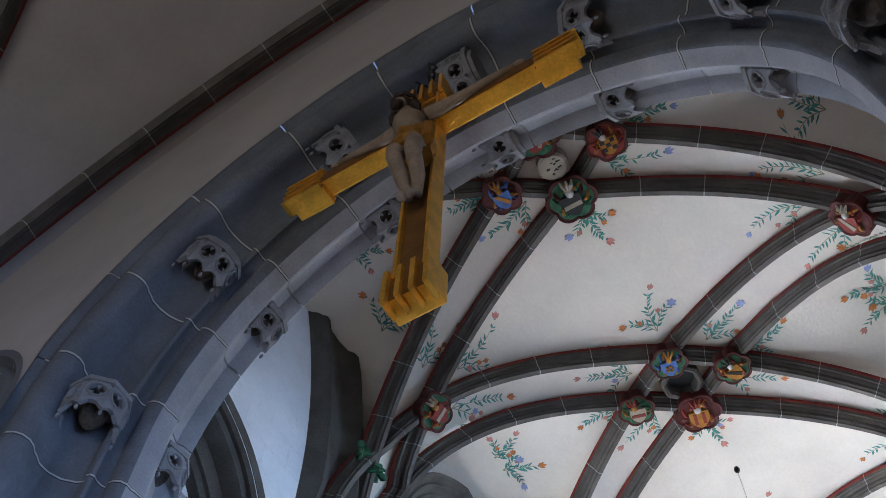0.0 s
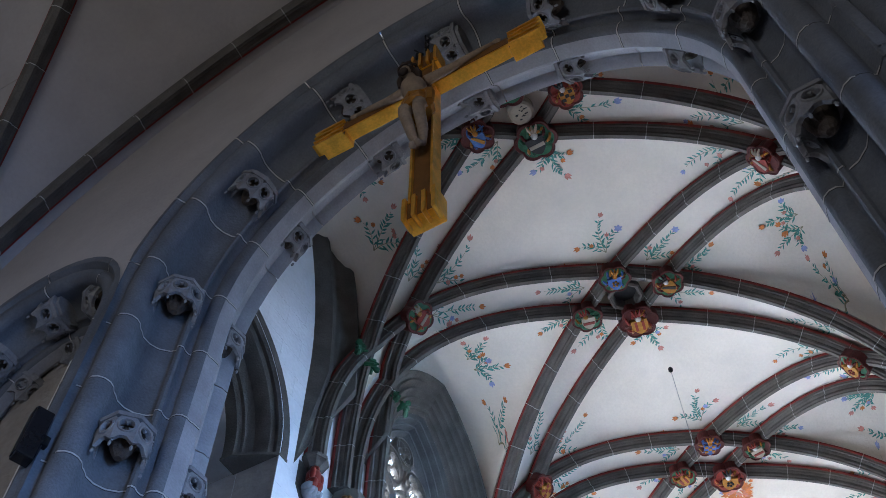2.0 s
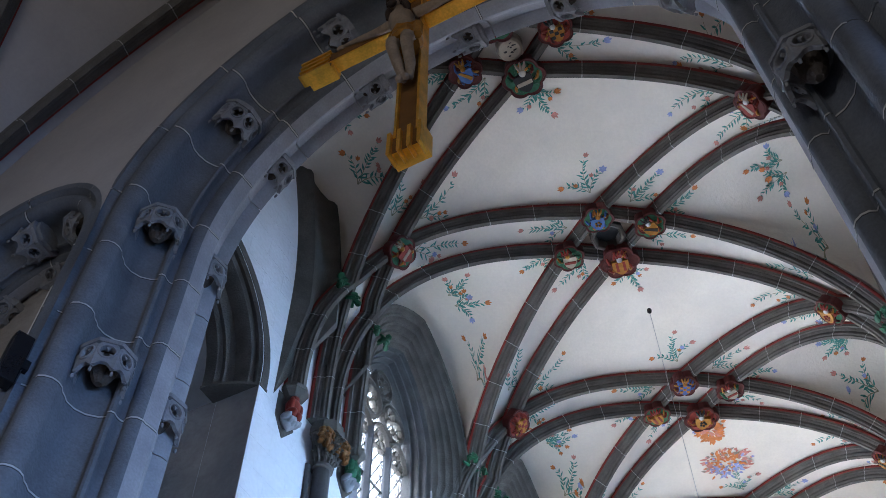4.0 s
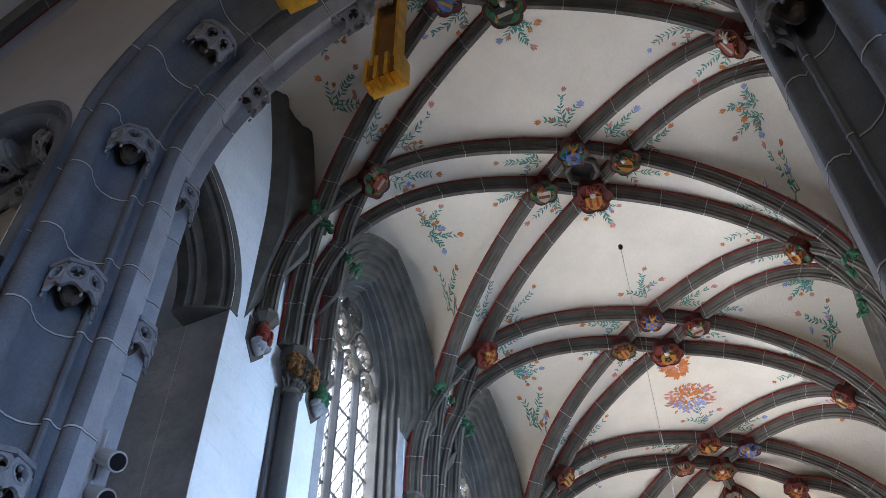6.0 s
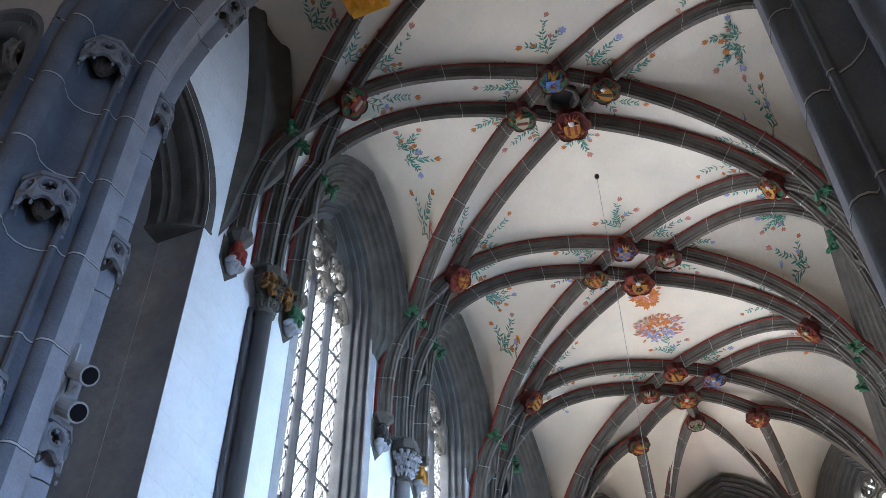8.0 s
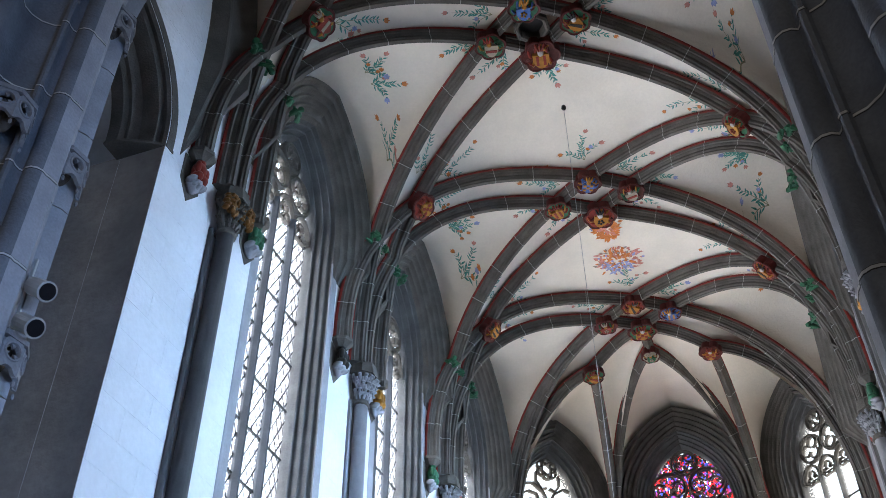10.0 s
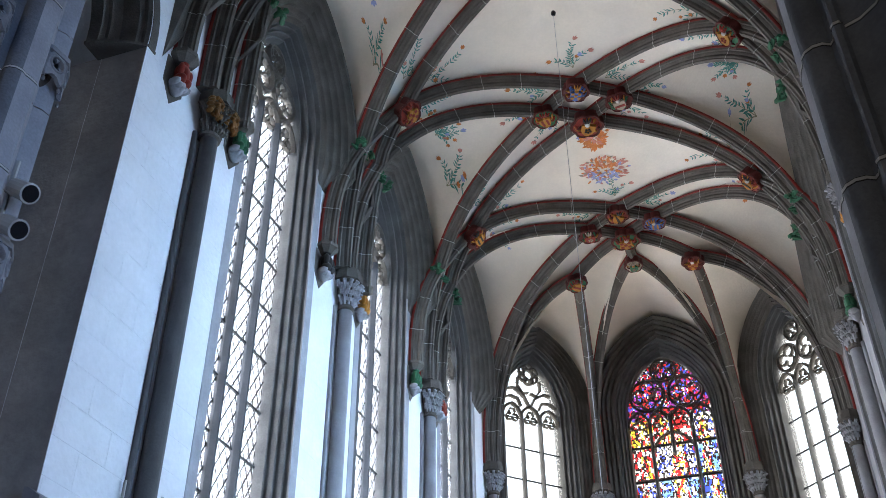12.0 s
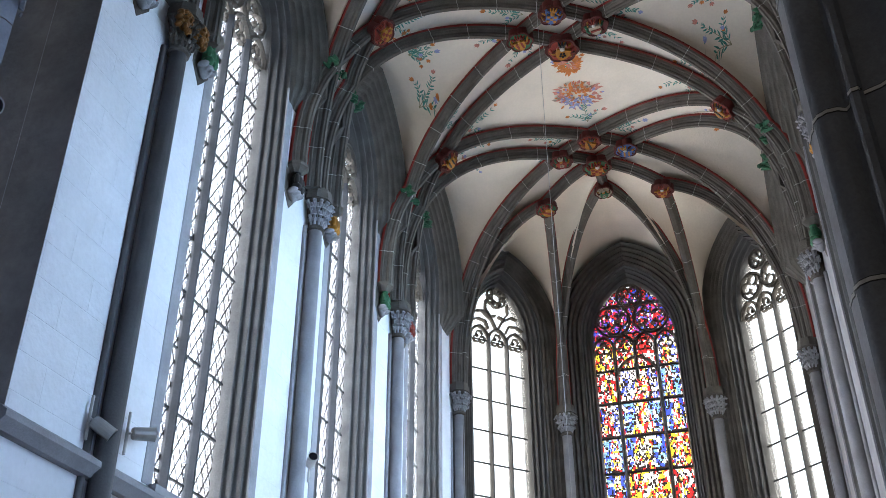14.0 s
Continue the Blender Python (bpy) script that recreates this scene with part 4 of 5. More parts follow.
plain_box("wall_nave_west", (-8.1, -12.4, 0), (8.1, -12.0, 18), SHADED_NAVE_PLASTER, "plain plastered nave wall")
# south nave wall; its big window opening is unseen, placed to suit the lamp
plain_box("wall_nave_south", (7.6, -12, 0), (8.1, -2.4, 18), SHADED_NAVE_PLASTER, "plain plastered nave wall")
plain_box("wall_nave_south", (7.6, 2.0, 0), (8.1, 3.40, 18), SHADED_NAVE_PLASTER, "plain plastered nave wall")
plain_box("wall_nave_south", (7.6, -2.4, 0), (8.1, 2.0, 1.4), SHADED_NAVE_PLASTER, "plain plastered nave wall")
plain_box("wall_nave_south", (7.6, -2.4, 5.8), (8.1, 2.0, 18), SHADED_NAVE_PLASTER, "plain plastered nave wall")


# wall arch over the first bay
for s in (-1, 1):
    own = thing("wall_arch", "dark grey moulded stone wall arch under the vault", "arch", kind="structure", m=Matrix.Translation((s * W, 5.75, 0)) @ pose(0, 0, 0, 0, 0, 90 if s < 0 else -90))
    prof = [(2.57, -0.30), (2.54, -0.36), (2.44, -0.40), (2.40, -0.36), (2.36, -0.28), (2.24, -0.20), (2.12, -0.17), (2.04, -0.19), (2.00, -0.23), (1.94, -0.23), (1.90, -0.17), (1.84, -0.12), (1.80, -0.05), (1.76, -0.004)]
    v, f = arch_sweep(prof, 7.0, 13.5, 11.5, 20)
    f = [q for q in f if all(v[i][0] * -s > -0.9 and v[i][2] < 17.0 for i in q)]
    # it narrows to a thin edge at its foot
    slim = [min(max((z - 11.6) / 1.9, 0.0), 1.0) for u, y_, z in v]
    v = [(math.copysign(1.76 + (abs(u) - 1.76) * k if abs(u) > 1.76 and z < 13.5 else abs(u), u), -0.004 + (y_ + 0.004) * k, z) for (u, y_, z), k in zip(v, slim)]
    child("moulding", mesh_from("moulding", v, f, [STONE], None, True), own)


# ---- wall shafts with capitals ----
def wall_shaft(x, y, inward, dark, foliage):
    """A triple shaft on the wall; inward: unit vector into the choir."""
    ang = math.degrees(math.atan2(inward[1], inward[0]))
    own = thing("wall_shaft", "slender stone wall shaft with carved foliage capital" if foliage else "dark stone wall shaft with carved capital", "column", "wall shafts", m=Matrix.Translation((x, y, 0)) @ pose(0, 0, 0, 0, 0, ang))
    mat = DARK_STONE if dark else PALE_STONE
    bm = bmesh.new()
    lathe(bm, [(0.22, 0), (0.22, 0.5), (0.18, 0.6), (0.13, 0.66), (0.125, 10.95)], 16, Matrix.Translation((0.14, 0, 0)))
    part("shaft", bm, mat, own, smooth=True)
    for s in (-1, 1):
        bm = bmesh.new()
        lathe(bm, [(0.06, 0), (0.06, 0.6), (0.045, 0.66), (0.045, 10.98)], 8, Matrix.Translation((0.02, s * 0.175, 0)))
        part("side_shaft", bm, mat, own, smooth=True)
    bm = bmesh.new()
    lathe(bm, [(0.125, 10.92), (0.16, 10.94), (0.16, 10.97), (0.13, 10.99), (0.14, 11.15), (0.185, 11.38), (0.225, 11.50), (0.235, 11.52)], 12, Matrix.Translation((0.14, 0, 0)))
    part("capital", bm, STONE, own, "bell-shaped carved capital")
    bm = bmesh.new()
    n = 8
    prism(bm, [(0.14 + 0.27 * math.cos(2 * math.pi * (i + 0.5) / n), 0.27 * math.sin(2 * math.pi * (i + 0.5) / n)) for i in range(n)], 11.52, 11.64)
    prism(bm, [(0.14 + 0.245 * math.cos(2 * math.pi * (i + 0.5) / n), 0.245 * math.sin(2 * math.pi * (i + 0.5) / n)) for i in range(n)], 11.64, 11.74)
    part("abacus", bm, STONE, own)
    rnd = random.Random(int(y * 10))
    for row, (zz, r0, r1) in enumerate(((11.02, 0.13, 0.20), (11.15, 0.14, 0.235), (11.28, 0.165, 0.275))):
        for i in range(8):
            a = -math.pi * 0.55 + math.pi * 1.1 * (i + 0.5 * (row % 2)) / 7.5 + rnd.uniform(-0.06, 0.06)
            ca, sa = math.cos(a), math.sin(a)
            bm = bmesh.new()
            pts = [(0.14 + r0 * ca, r0 * sa, zz), (0.14 + (r0 + 0.04) * ca, (r0 + 0.04) * sa, zz + 0.10), (0.14 + r1 * ca, r1 * sa, zz + 0.17), (0.14 + (r1 + 0.03) * ca, (r1 + 0.03) * sa, zz + 0.13), (0.14 + r1 * ca, r1 * sa, zz + 0.09)]
            tube(bm, pts, 0.032, 6, [0.6, 1.0, 1.1, 0.9, 0.3])
            for s in (-1, 1):
                b2 = a + s * 0.2
                tube(bm, [(0.14 + (r0 + 0.03) * math.cos(b2), (r0 + 0.03) * math.sin(b2), zz + 0.06), (0.14 + (r1 - 0.02) * math.cos(b2), (r1 - 0.02) * math.sin(b2), zz + 0.12)], 0.022, 5, [1.0, 0.5])
            part("leaf", bm, PALE_STONE if foliage else STONE, own)
    return own


for i, y in enumerate(SPRING[1:4]):
    wall_shaft(-W, y + 0.08, (1, 0), i == 0, i > 0)
    wall_shaft(W, y + 0.08, (-1, 0), False, True)
wall_shaft(-W + 0.05, SPRING[4], (0.92, -0.38), False, True)
wall_shaft(W - 0.05, SPRING[4], (-0.92, -0.38), False, True)
wall_shaft(-APSE_X, APSE_Y, (0.38, -0.92), False, True)
wall_shaft(APSE_X, APSE_Y, (-0.38, -0.92), False, True)


def figure_corbel(x, y, z, face, cloth, label):
    """A small carved bracket figure under a rib: plain draped shape on a pointed plaque."""
    own = thing("figure_corbel", label, "corbel", "corbels under the vault ribs", m=Matrix.Translation((x, y, z)) @ pose(0, 0, 0, 0, 0, 0 if face > 0 else 180))
    bm = bmesh.new()
    prism(bm, [(-0.22, 0.25), (0.22, 0.25), (0.22, -0.2), (0.0, -0.48), (-0.22, -0.2)], 0, 0.012, pose(0, 0, 0, 90, 0, 90))
    part("plaque", bm, STONE, own, "grey painted diamond plaque")
    bm = bmesh.new()
    blob(bm, (0.12, 0, 0.02), (0.11, 0.12, 0.17))
    blob(bm, (0.13, 0.0, 0.20), (0.07, 0.07, 0.085))
    for s in (-1, 1):
        blob(bm, (0.17, s * 0.10, 0.03), (0.05, 0.045, 0.11))
        blob(bm, (0.15, s * 0.06, -0.12), (0.10, 0.07, 0.09))
    part("carved_figure", bm, cloth, own, smooth=True)
    bm = bmesh.new()
    for i in range(5):
        blob(bm, (0.12, -0.12 + 0.06 * i, -0.2 - 0.03 * (2 - abs(i - 2))), (0.10, 0.045, 0.06), 8)
    lathe(bm, [(0.01, -0.38), (0.06, -0.33), (0.12, -0.24), (0.13, -0.18)], 10, Matrix.Translation((0.08, 0, 0)))
    part("scroll_base", bm, PALE_STONE, own, smooth=True)
    bm = bmesh.new()
    lathe(bm, [(0.10, 0.20), (0.16, 0.26), (0.21, 0.30), (0.21, 0.36)], 8, Matrix.Translation((0.10, 0, 0)))
    part("impost", bm, STONE, own)


for n, y in enumerate(SPRING[1:4]):
    for s in (-1, 1):
        figure_corbel(-s * W, y - 0.74, 11.42, s, (P_RED, P_BLACK, P_GREEN)[n], "painted carved corbel figure in a coloured robe")
        figure_corbel(-s * W, y + 0.84, 11.55, s, (P_GREEN, P_GOLD, P_RED)[n], "painted carved corbel figure in a coloured robe")
for dy, x in ((-0.17, 0.24), (0.15, 0.30)):
    own = thing("mask_corbel", "gilded carved head mask on the capital", "carving", "heads on the first capital", m=Matrix.Translation((-W + x, SPRING[1] + 0.08 + dy, 11.36)) @ Matrix.Scale(1.4, 4))
    bm = bmesh.new()
    blob(bm, (0.03, 0, 0), (0.075, 0.075, 0.11), 8)
    blob(bm, (0.105, 0, -0.005), (0.018, 0.016, 0.034), 6)
    for q in (-1, 1):
        blob(bm, (0.088, q * 0.032, 0.038), (0.022, 0.028, 0.012), 6)
        blob(bm, (0.082, q * 0.036, -0.012), (0.022, 0.022, 0.022), 6)
        for e in range(5):
            blob(bm, (0.02 + 0.01 * (e % 2), q * (0.075 + 0.008 * (e % 3)), 0.075 - 0.042 * e), (0.045, 0.03, 0.03), 6)
    for e in range(5):
        blob(bm, (0.07, -0.04 + 0.02 * e, -0.10 - 0.02 * (2 - abs(e - 2))), (0.03, 0.016, 0.045), 6)
        blob(bm, (0.05, -0.05 + 0.025 * e, 0.095 - 0.006 * abs(e - 2)), (0.045, 0.02, 0.03), 6)
    tagged(part("mask", bm, GOLD_DARK, own, smooth=True), kind="stuff")

# string course below the windows
for s in (-1, 1):
    bm = bmesh.new()
    y0, y1 = 7.02, 22.0
    prism(bm, [(0, 5.0), (0.10, 5.0), (0.20, 5.10), (0.20, 5.16), (0.05, 5.26), (0, 5.27)], y0, y1, Matrix(((-s * -1.0, 0, 0, s * -W), (0, 0, 1, 0), (0, 1, 0, 0), (0, 0, 0, 1))))
    ob = part("trim", bm, PALE_STONE, None)
    tagged(ob, "grey stone string course below the windows", "moulding", kind="structure")


# bright sky far outside the windows
verts, faces = [], []
for i in range(49):
    a = 2 * math.pi * i / 48
    verts += [(60 * math.cos(a), 10 + 60 * math.sin(a), -5), (60 * math.cos(a), 10 + 60 * math.sin(a), 90)]
faces = [(2 * i, 2 * i + 1, 2 * i + 3, 2 * i + 2) for i in range(48)]
tagged(new("backdrop", mesh_from("backdrop", verts, faces, [SKY_GLOW])), "pale bright sky outside the windows", "sky", kind="structure")


# ---- crucifix ----
def crucifix(m):
    own = thing("crucifix", "large gilded wooden cross with carved figure hanging in the arch", "crucifix", m=m)
    bm = bmesh.new()
    box(bm, (-0.10, -0.05, -2.48), (0.10, 0.06, 0.62), 0.01)
    part("upright", bm, GOLD_DARK, own, "aged gold cross upright")
    for s in (-1, 1):
        bm = bmesh.new()
        box(bm, (s * 0.112 - 0.013, -0.085, -2.48), (s * 0.112 + 0.013, 0.075, 0.6), 0.004)
        part("edge_moulding", bm, GOLD, own, "bright gold edge moulding")
        bm = bmesh.new()
        box(bm, (min(s * 0.12, s * 1.2), -0.085, -0.09), (max(s * 0.12, s * 1.2), 0.075, 0.09), 0.01)
        part("crossbeam", bm, GOLD, own, "bright gold cross arm")
        bm = bmesh.new()
        box(bm, (min(s * 0.13, s * 1.08), -0.092, -0.072), (max(s * 0.13, s * 1.08), -0.080, 0.08), 0.002)
        part("dark_inlay", bm, GOLD_DARK, own, "dark brown inlay on the arm")

    def comb(mm):
        bm = bmesh.new()
        box(bm, (-0.17, -0.07, 0.0), (0.17, 0.11, 0.34), 0.008)
        part("end_block", bm, GOLD, own, "gilded stepped end block", m=mm)
        for i in range(4):
            u = -0.15 + 0.10 * i
            bm = bmesh.new()
            prism(bm, [(u - 0.018, 0.02), (u + 0.018, 0.02), (u + 0.018, 0.37), (u, 0.41), (u - 0.018, 0.37)], -0.03, 0.115, pose(0, 0, 0, 90, 0, 0))
            part("finial_bar", bm, GOLD, own, m=mm)
        bm = bmesh.new()
        box(bm, (-0.16, -0.074, 0.01), (0.16, -0.068, 0.33), 0.001)
        part("backing", bm, GOLD_DARK, own, m=mm)

    comb(pose(0, 0, -2.40, 0, 180, 0))
    comb(pose(-1.0, 0, 0, 0, -90, 0))
    comb(pose(1.02, 0, 0, 0, 90, 0))
    comb(pose(0, 0, 0.55, 0, 0, 0))
    # the carved figure: one plain mesh
    bm = bmesh.new()
    tube(bm, [(0.02, -0.16, -0.74), (0.0, -0.19, -0.64), (-0.03, -0.20, -0.45), (-0.05, -0.20, -0.26), (-0.04, -0.17, -0.12)], 0.135, 12, [0.95, 0.85, 0.92, 1.08, 0.7])
    tube(bm, [(-0.04, -0.18, -0.13), (-0.08, -0.23, 0.02)], 0.06, 8)
    blob(bm, (-0.11, -0.28, 0.08), (0.066, 0.075, 0.095), 12)
    for s in (-1, 1):
        tube(bm, [(s * 0.12 - 0.04, -0.17, -0.15), (s * 0.40, -0.13, -0.04), (s * 0.64, -0.11, 0.05), (s * 0.86, -0.09, 0.12)], 0.05, 8, [1.3, 0.95, 0.8, 0.55])
        blob(bm, (s * 0.90, -0.09, 0.14), (0.06, 0.025, 0.04), 7)
        tube(bm, [(s * 0.07 + 0.02, -0.17, -0.74), (s * 0.085, -0.29, -0.96), (s * 0.08, -0.30, -1.06), (s * 0.06, -0.17, -1.30), (s * 0.035, -0.12, -1.50), (s * 0.03, -0.20, -1.62)], 0.075, 9, [1.15, 1.0, 0.85, 0.75, 0.5, 0.55])
    part("carved_figure", bm, SKIN, own, "painted carved wooden figure", smooth=True)
    bm = bmesh.new()
    lathe(bm, [(0.14, -0.90), (0.17, -0.84), (0.165, -0.72), (0.145, -0.64), (0.13, -0.62)], 12, Matrix.Translation((0.01, -0.18, 0)))
    tube(bm, [(0.14, -0.25, -0.66), (0.2, -0.28, -0.78), (0.18, -0.26, -0.95)], 0.05, 6)
    tube(bm, [(-0.13, -0.25, -0.70), (0.0, -0.34, -0.74), (0.14, -0.26, -0.68)], 0.035, 6)
    part("loincloth", bm, P_GOLD, own, "gilded loincloth")
    bm = bmesh.new()
    blob(bm, (-0.105, -0.24, 0.125), (0.098, 0.098, 0.10), 12)
    blob(bm, (-0.115, -0.325, 0.015), (0.06, 0.045, 0.05), 8)
    for s in (-1, 1):
        tube(bm, [(s * 0.085 - 0.10, -0.24, 0.12), (s * 0.11 - 0.09, -0.24, 0.0), (s * 0.13 - 0.07, -0.25, -0.16)], 0.042, 7, [0.9, 1.1, 0.5])
    for k in range(9):
        a = 2 * math.pi * k / 9
        tube(bm, [(-0.105 + 0.105 * math.cos(a), -0.24 + 0.105 * math.sin(a), 0.165), (-0.105 + 0.11 * math.cos(a + 0.45), -0.24 + 0.11 * math.sin(a + 0.45), 0.19), (-0.105 + 0.10 * math.cos(a + 0.9), -0.24 + 0.10 * math.sin(a + 0.9), 0.165)], 0.018, 5)
    part("hair_and_crown", bm, HAIR, own, "dark carved hair and crown", smooth=True)
    return own


CROSS = Vector((-0.08, 3.75, 11.70))
crucifix(Matrix.Translation(CROSS))
hang = thing("iron_hanger", "black wrought iron hanger with scrolls above the crucifix", "hanger", m=Matrix.Translation(CROSS + Vector((0, -0.02, 0.62))))
bm = bmesh.new()
tube(bm, [(0, 0, 0), (0, 0, 1.6)], 0.018)
part("rod", bm, IRON, hang)
for k in range(4):
    bm = bmesh.new()
    pts = []
    for i in range(17):
        a = 5.2 * i / 16
        rr = 0.03 + 0.012 * i
        pts.append((0.05 + rr * math.sin(a) * 0.9, 0, 0.45 + rr * math.cos(a) - 0.05))
    tube(bm, pts, 0.014, 5)
    pts = [(0.02, 0, 0.2), (0.12, 0, 0.32), (0.05, 0, 0.45), (0.16, 0, 0.62)]
    tube(bm, pts, 0.013, 5)
    part("scroll", bm, IRON, hang, m=pose(0, 0, 0, 0, 0, 90 * k + 20))


# ---- roof bosses ----
def lobed(n, r, depth, seg):
    return [((r - depth + 2 * depth * abs(math.cos(n * math.pi * i / seg))) * math.cos(2 * math.pi * i / seg), (r - depth + 2 * depth * abs(math.cos(n * math.pi * i / seg))) * math.sin(2 * math.pi * i / seg)) for i in range(seg)]


def shield_outline(w, h):
    return [(-w, h), (w, h), (w, 0.1 * h), (0.75 * w, -0.45 * h), (0.35 * w, -0.85 * h), (0, -h), (-0.35 * w, -0.85 * h), (-0.75 * w, -0.45 * h), (-w, 0.1 * h)]


def roof_boss(m, r, field, charge, mantle, style, label):
    """A carved heraldic boss; its own z points down out of the vault."""
    own = thing("roof_boss", label, "roof boss", "roof bosses", m=m)
    bm = bmesh.new()
    prism(bm, lobed(6, r * 0.93, r * 0.08, 48), -0.12, 0.05)
    part("disc", bm, P_DARKRED, own, "dark red lobed disc")
    bm = bmesh.new()
    pts = [Vector((x, y, 0.05)) for x, y in lobed(6, r * 0.90, r * 0.08, 48)]
    tube(bm, pts + [pts[0]], r * 0.06, 5)
    part("rim", bm, P_DARKRED, own)
    bm = bmesh.new()
    prism(bm, lobed(6, r * 0.80, r * 0.05, 48), 0.04, 0.056)
    part("field", bm, (mantle, P_GREEN, P_DARKRED)[style % 3], own)
    rnd = random.Random(style * 17 + 3)
    # curling mantling on both sides
    for s in (-1, 1):
        for k in range(6):
            bm = bmesh.new()
            a0 = 0.35 + 0.42 * k + rnd.uniform(-0.1, 0.1)
            curl = rnd.choice((-1, 1)) * rnd.uniform(0.15, 0.35)
            pts = []
            for i in range(6):
                a = a0 + curl * i * 0.5
                rr = r * (0.40 + 0.085 * i)
                pts.append((s * rr * math.sin(a), rr * math.cos(a), 0.06 + 0.05 * math.sin(i * 0.9)))
            tube(bm, pts, r * 0.075, 5, [0.5, 0.9, 1.1, 1.0, 0.9, 0.5])
            part("mantling", bm, (mantle, P_GOLD, mantle, P_DARKRED)[(k + style) % 4], own)
    bm = bmesh.new()
    mm = pose(0, -r * 0.18, 0, 0, 0, (-14, 10, 0)[style % 3])
    prism(bm, shield_outline(r * 0.42, r * 0.44), 0.05, 0.13, mm)
    sh = part("shield", bm, field, own)
    bm = bmesh.new()
    kind = style % 5
    z0, z1 = 0.128, 0.142
    w, h = r * 0.36, r * 0.40
    if kind == 0:
        for u in (-0.5, 0.5):
            prism(bm, [(u * w - w * 0.2, h * 0.9), (u * w + w * 0.2, h * 0.9), (u * w + w * 0.2, -h * 0.5), (u * w - w * 0.2, -h * 0.5)], z0, z1, mm)
    elif kind == 1:
        prism(bm, [(-w, h * 0.3), (w, h * 0.3), (w, -h * 0.15), (-w, -h * 0.15)], z0, z1, mm)
    elif kind == 2:
        prism(bm, [(-w, h), (-w * 0.5, h), (w * 0.9, -h * 0.3), (w * 0.45, -h * 0.7)], z0, z1, mm)
    elif kind == 3:
        for iu in range(3):
            for iv in range(3):
                if (iu + iv) % 2 == 0:
                    u0, v0 = -w + iu * w * 0.66, -h * 0.5 + iv * h * 0.5
                    prism(bm, [(u0, v0), (u0 + w * 0.6, v0), (u0 + w * 0.6, v0 + h * 0.45), (u0, v0 + h * 0.45)], z0, z1, mm)
    else:
        for k in range(5):
            a = 2 * math.pi * k / 5
            blob(bm, mm @ Vector((w * 0.4 * math.cos(a), h * 0.1 + w * 0.4 * math.sin(a), z1)), (w * 0.22, w * 0.22, 0.02), 7)
    part("charge", bm, charge, sh)
    # helm and crest
    bm = bmesh.new()
    blob(bm, (0, r * 0.34, 0.11), (r * 0.17, r * 0.19, r * 0.16), 9)
    part("helm", bm, STEEL if style % 2 else P_GOLD, own)
    bm = bmesh.new()
    for k in range(3):
        a = -0.6 + 0.6 * k
        tube(bm, [(r * 0.1 * math.sin(a), r * 0.45, 0.12), (r * 0.3 * math.sin(a), r * 0.70, 0.13), (r * 0.42 * math.sin(a), r * 0.88, 0.10)], r * 0.07, 5, [0.8, 1.1, 0.5])
    part("crest", bm, charge, own)


def down_frame(p, normal, spin):
    z = normal.normalized()
    y = Vector((0, -1, 0))
    y = (y - z * y.dot(z)).normalized()
    x = y.cross(z)
    return Matrix.Translation(p) @ Matrix((x, y, z)).transposed().to_4x4() @ pose(0, 0, 0, 0, 0, spin)


PALETTE = [(P_RED, P_WHITE, P_GREEN, "red and white shield with green mantling"), (P_BLUE, P_GOLD, P_BLUE, "blue and gold shield with blue mantling"),
           (P_BLACK, P_WHITE, P_GREEN, "black and white shield with dark green mantling"), (P_GOLD, P_BLACK, P_RED, "gold and black shield with red mantling"),
           (P_WHITE, P_RED, P_GREEN, "white and red shield with green mantling"), (P_GOLD, P_RED, P_RED, "gold and red shield with red mantling")]
ORDER = {"0t": 0, "0l": 1, "0b": 2, "0r": 3, "1t": 1, "1l": 4, "1r": 3, "1b": 5, "2t": 1, "2l": 5, "2r": 4, "2b": 3, "3t": 3, "3l": 0, "3r": 1, "3b": 5}
style = 0
for n, yc in enumerate(CENTRE):
    for key, x, y in (("t", 0, yc - DD), ("b", 0, yc + DD), ("l", -DX, yc), ("r", DX, yc)):
        f, c, g, lab = PALETTE[ORDER["%d%s" % (n, key)]]
        big = 0.36 if key == "b" or (n == 0 and key == "t") else 0.29
        roof_boss(down_frame(Vector((x, y, rib_z(x) - 0.02)), Vector((0, 0, -1)), 10 * style % 40 - 20), big, f, c, g, style, "carved roof boss, " + lab)
        style += 1
for n, y in enumerate(SPRING[1:4]):
    for s in (-1, 1):
        f, c, g, lab = PALETTE[(0, 5, 3)[n]]
        x = s * XB
        slope = (rib_z(x + 0.02) - rib_z(x - 0.02)) / 0.04
        nn = Vector((slope, 0, -1)).normalized()
        roof_boss(down_frame(Vector((x, y, rib_z(x))) + nn * 0.03, nn, 0), 0.30, f, c, P_RED, style, "carved roof boss, " + lab)
        style += 1
for x, y in ((-SB4[0], SB4[1]), (SB4[0], SB4[1])):
    f, c, g, lab = PALETTE[5]
    roof_boss(down_frame(Vector((x, y, ZR - 0.5)), Vector((-x * 0.1, -0.15, -1)), 0), 0.28, f, c, g, style, "carved roof boss, " + lab)
    style += 1
roof_boss(down_frame(Vector((0, 21.3, ZR - 0.12)), Vector((0, -0.1, -1)), 0), 0.24, P_GREEN, P_WHITE, P_WHITE, style, "small carved boss with pale green foliage")


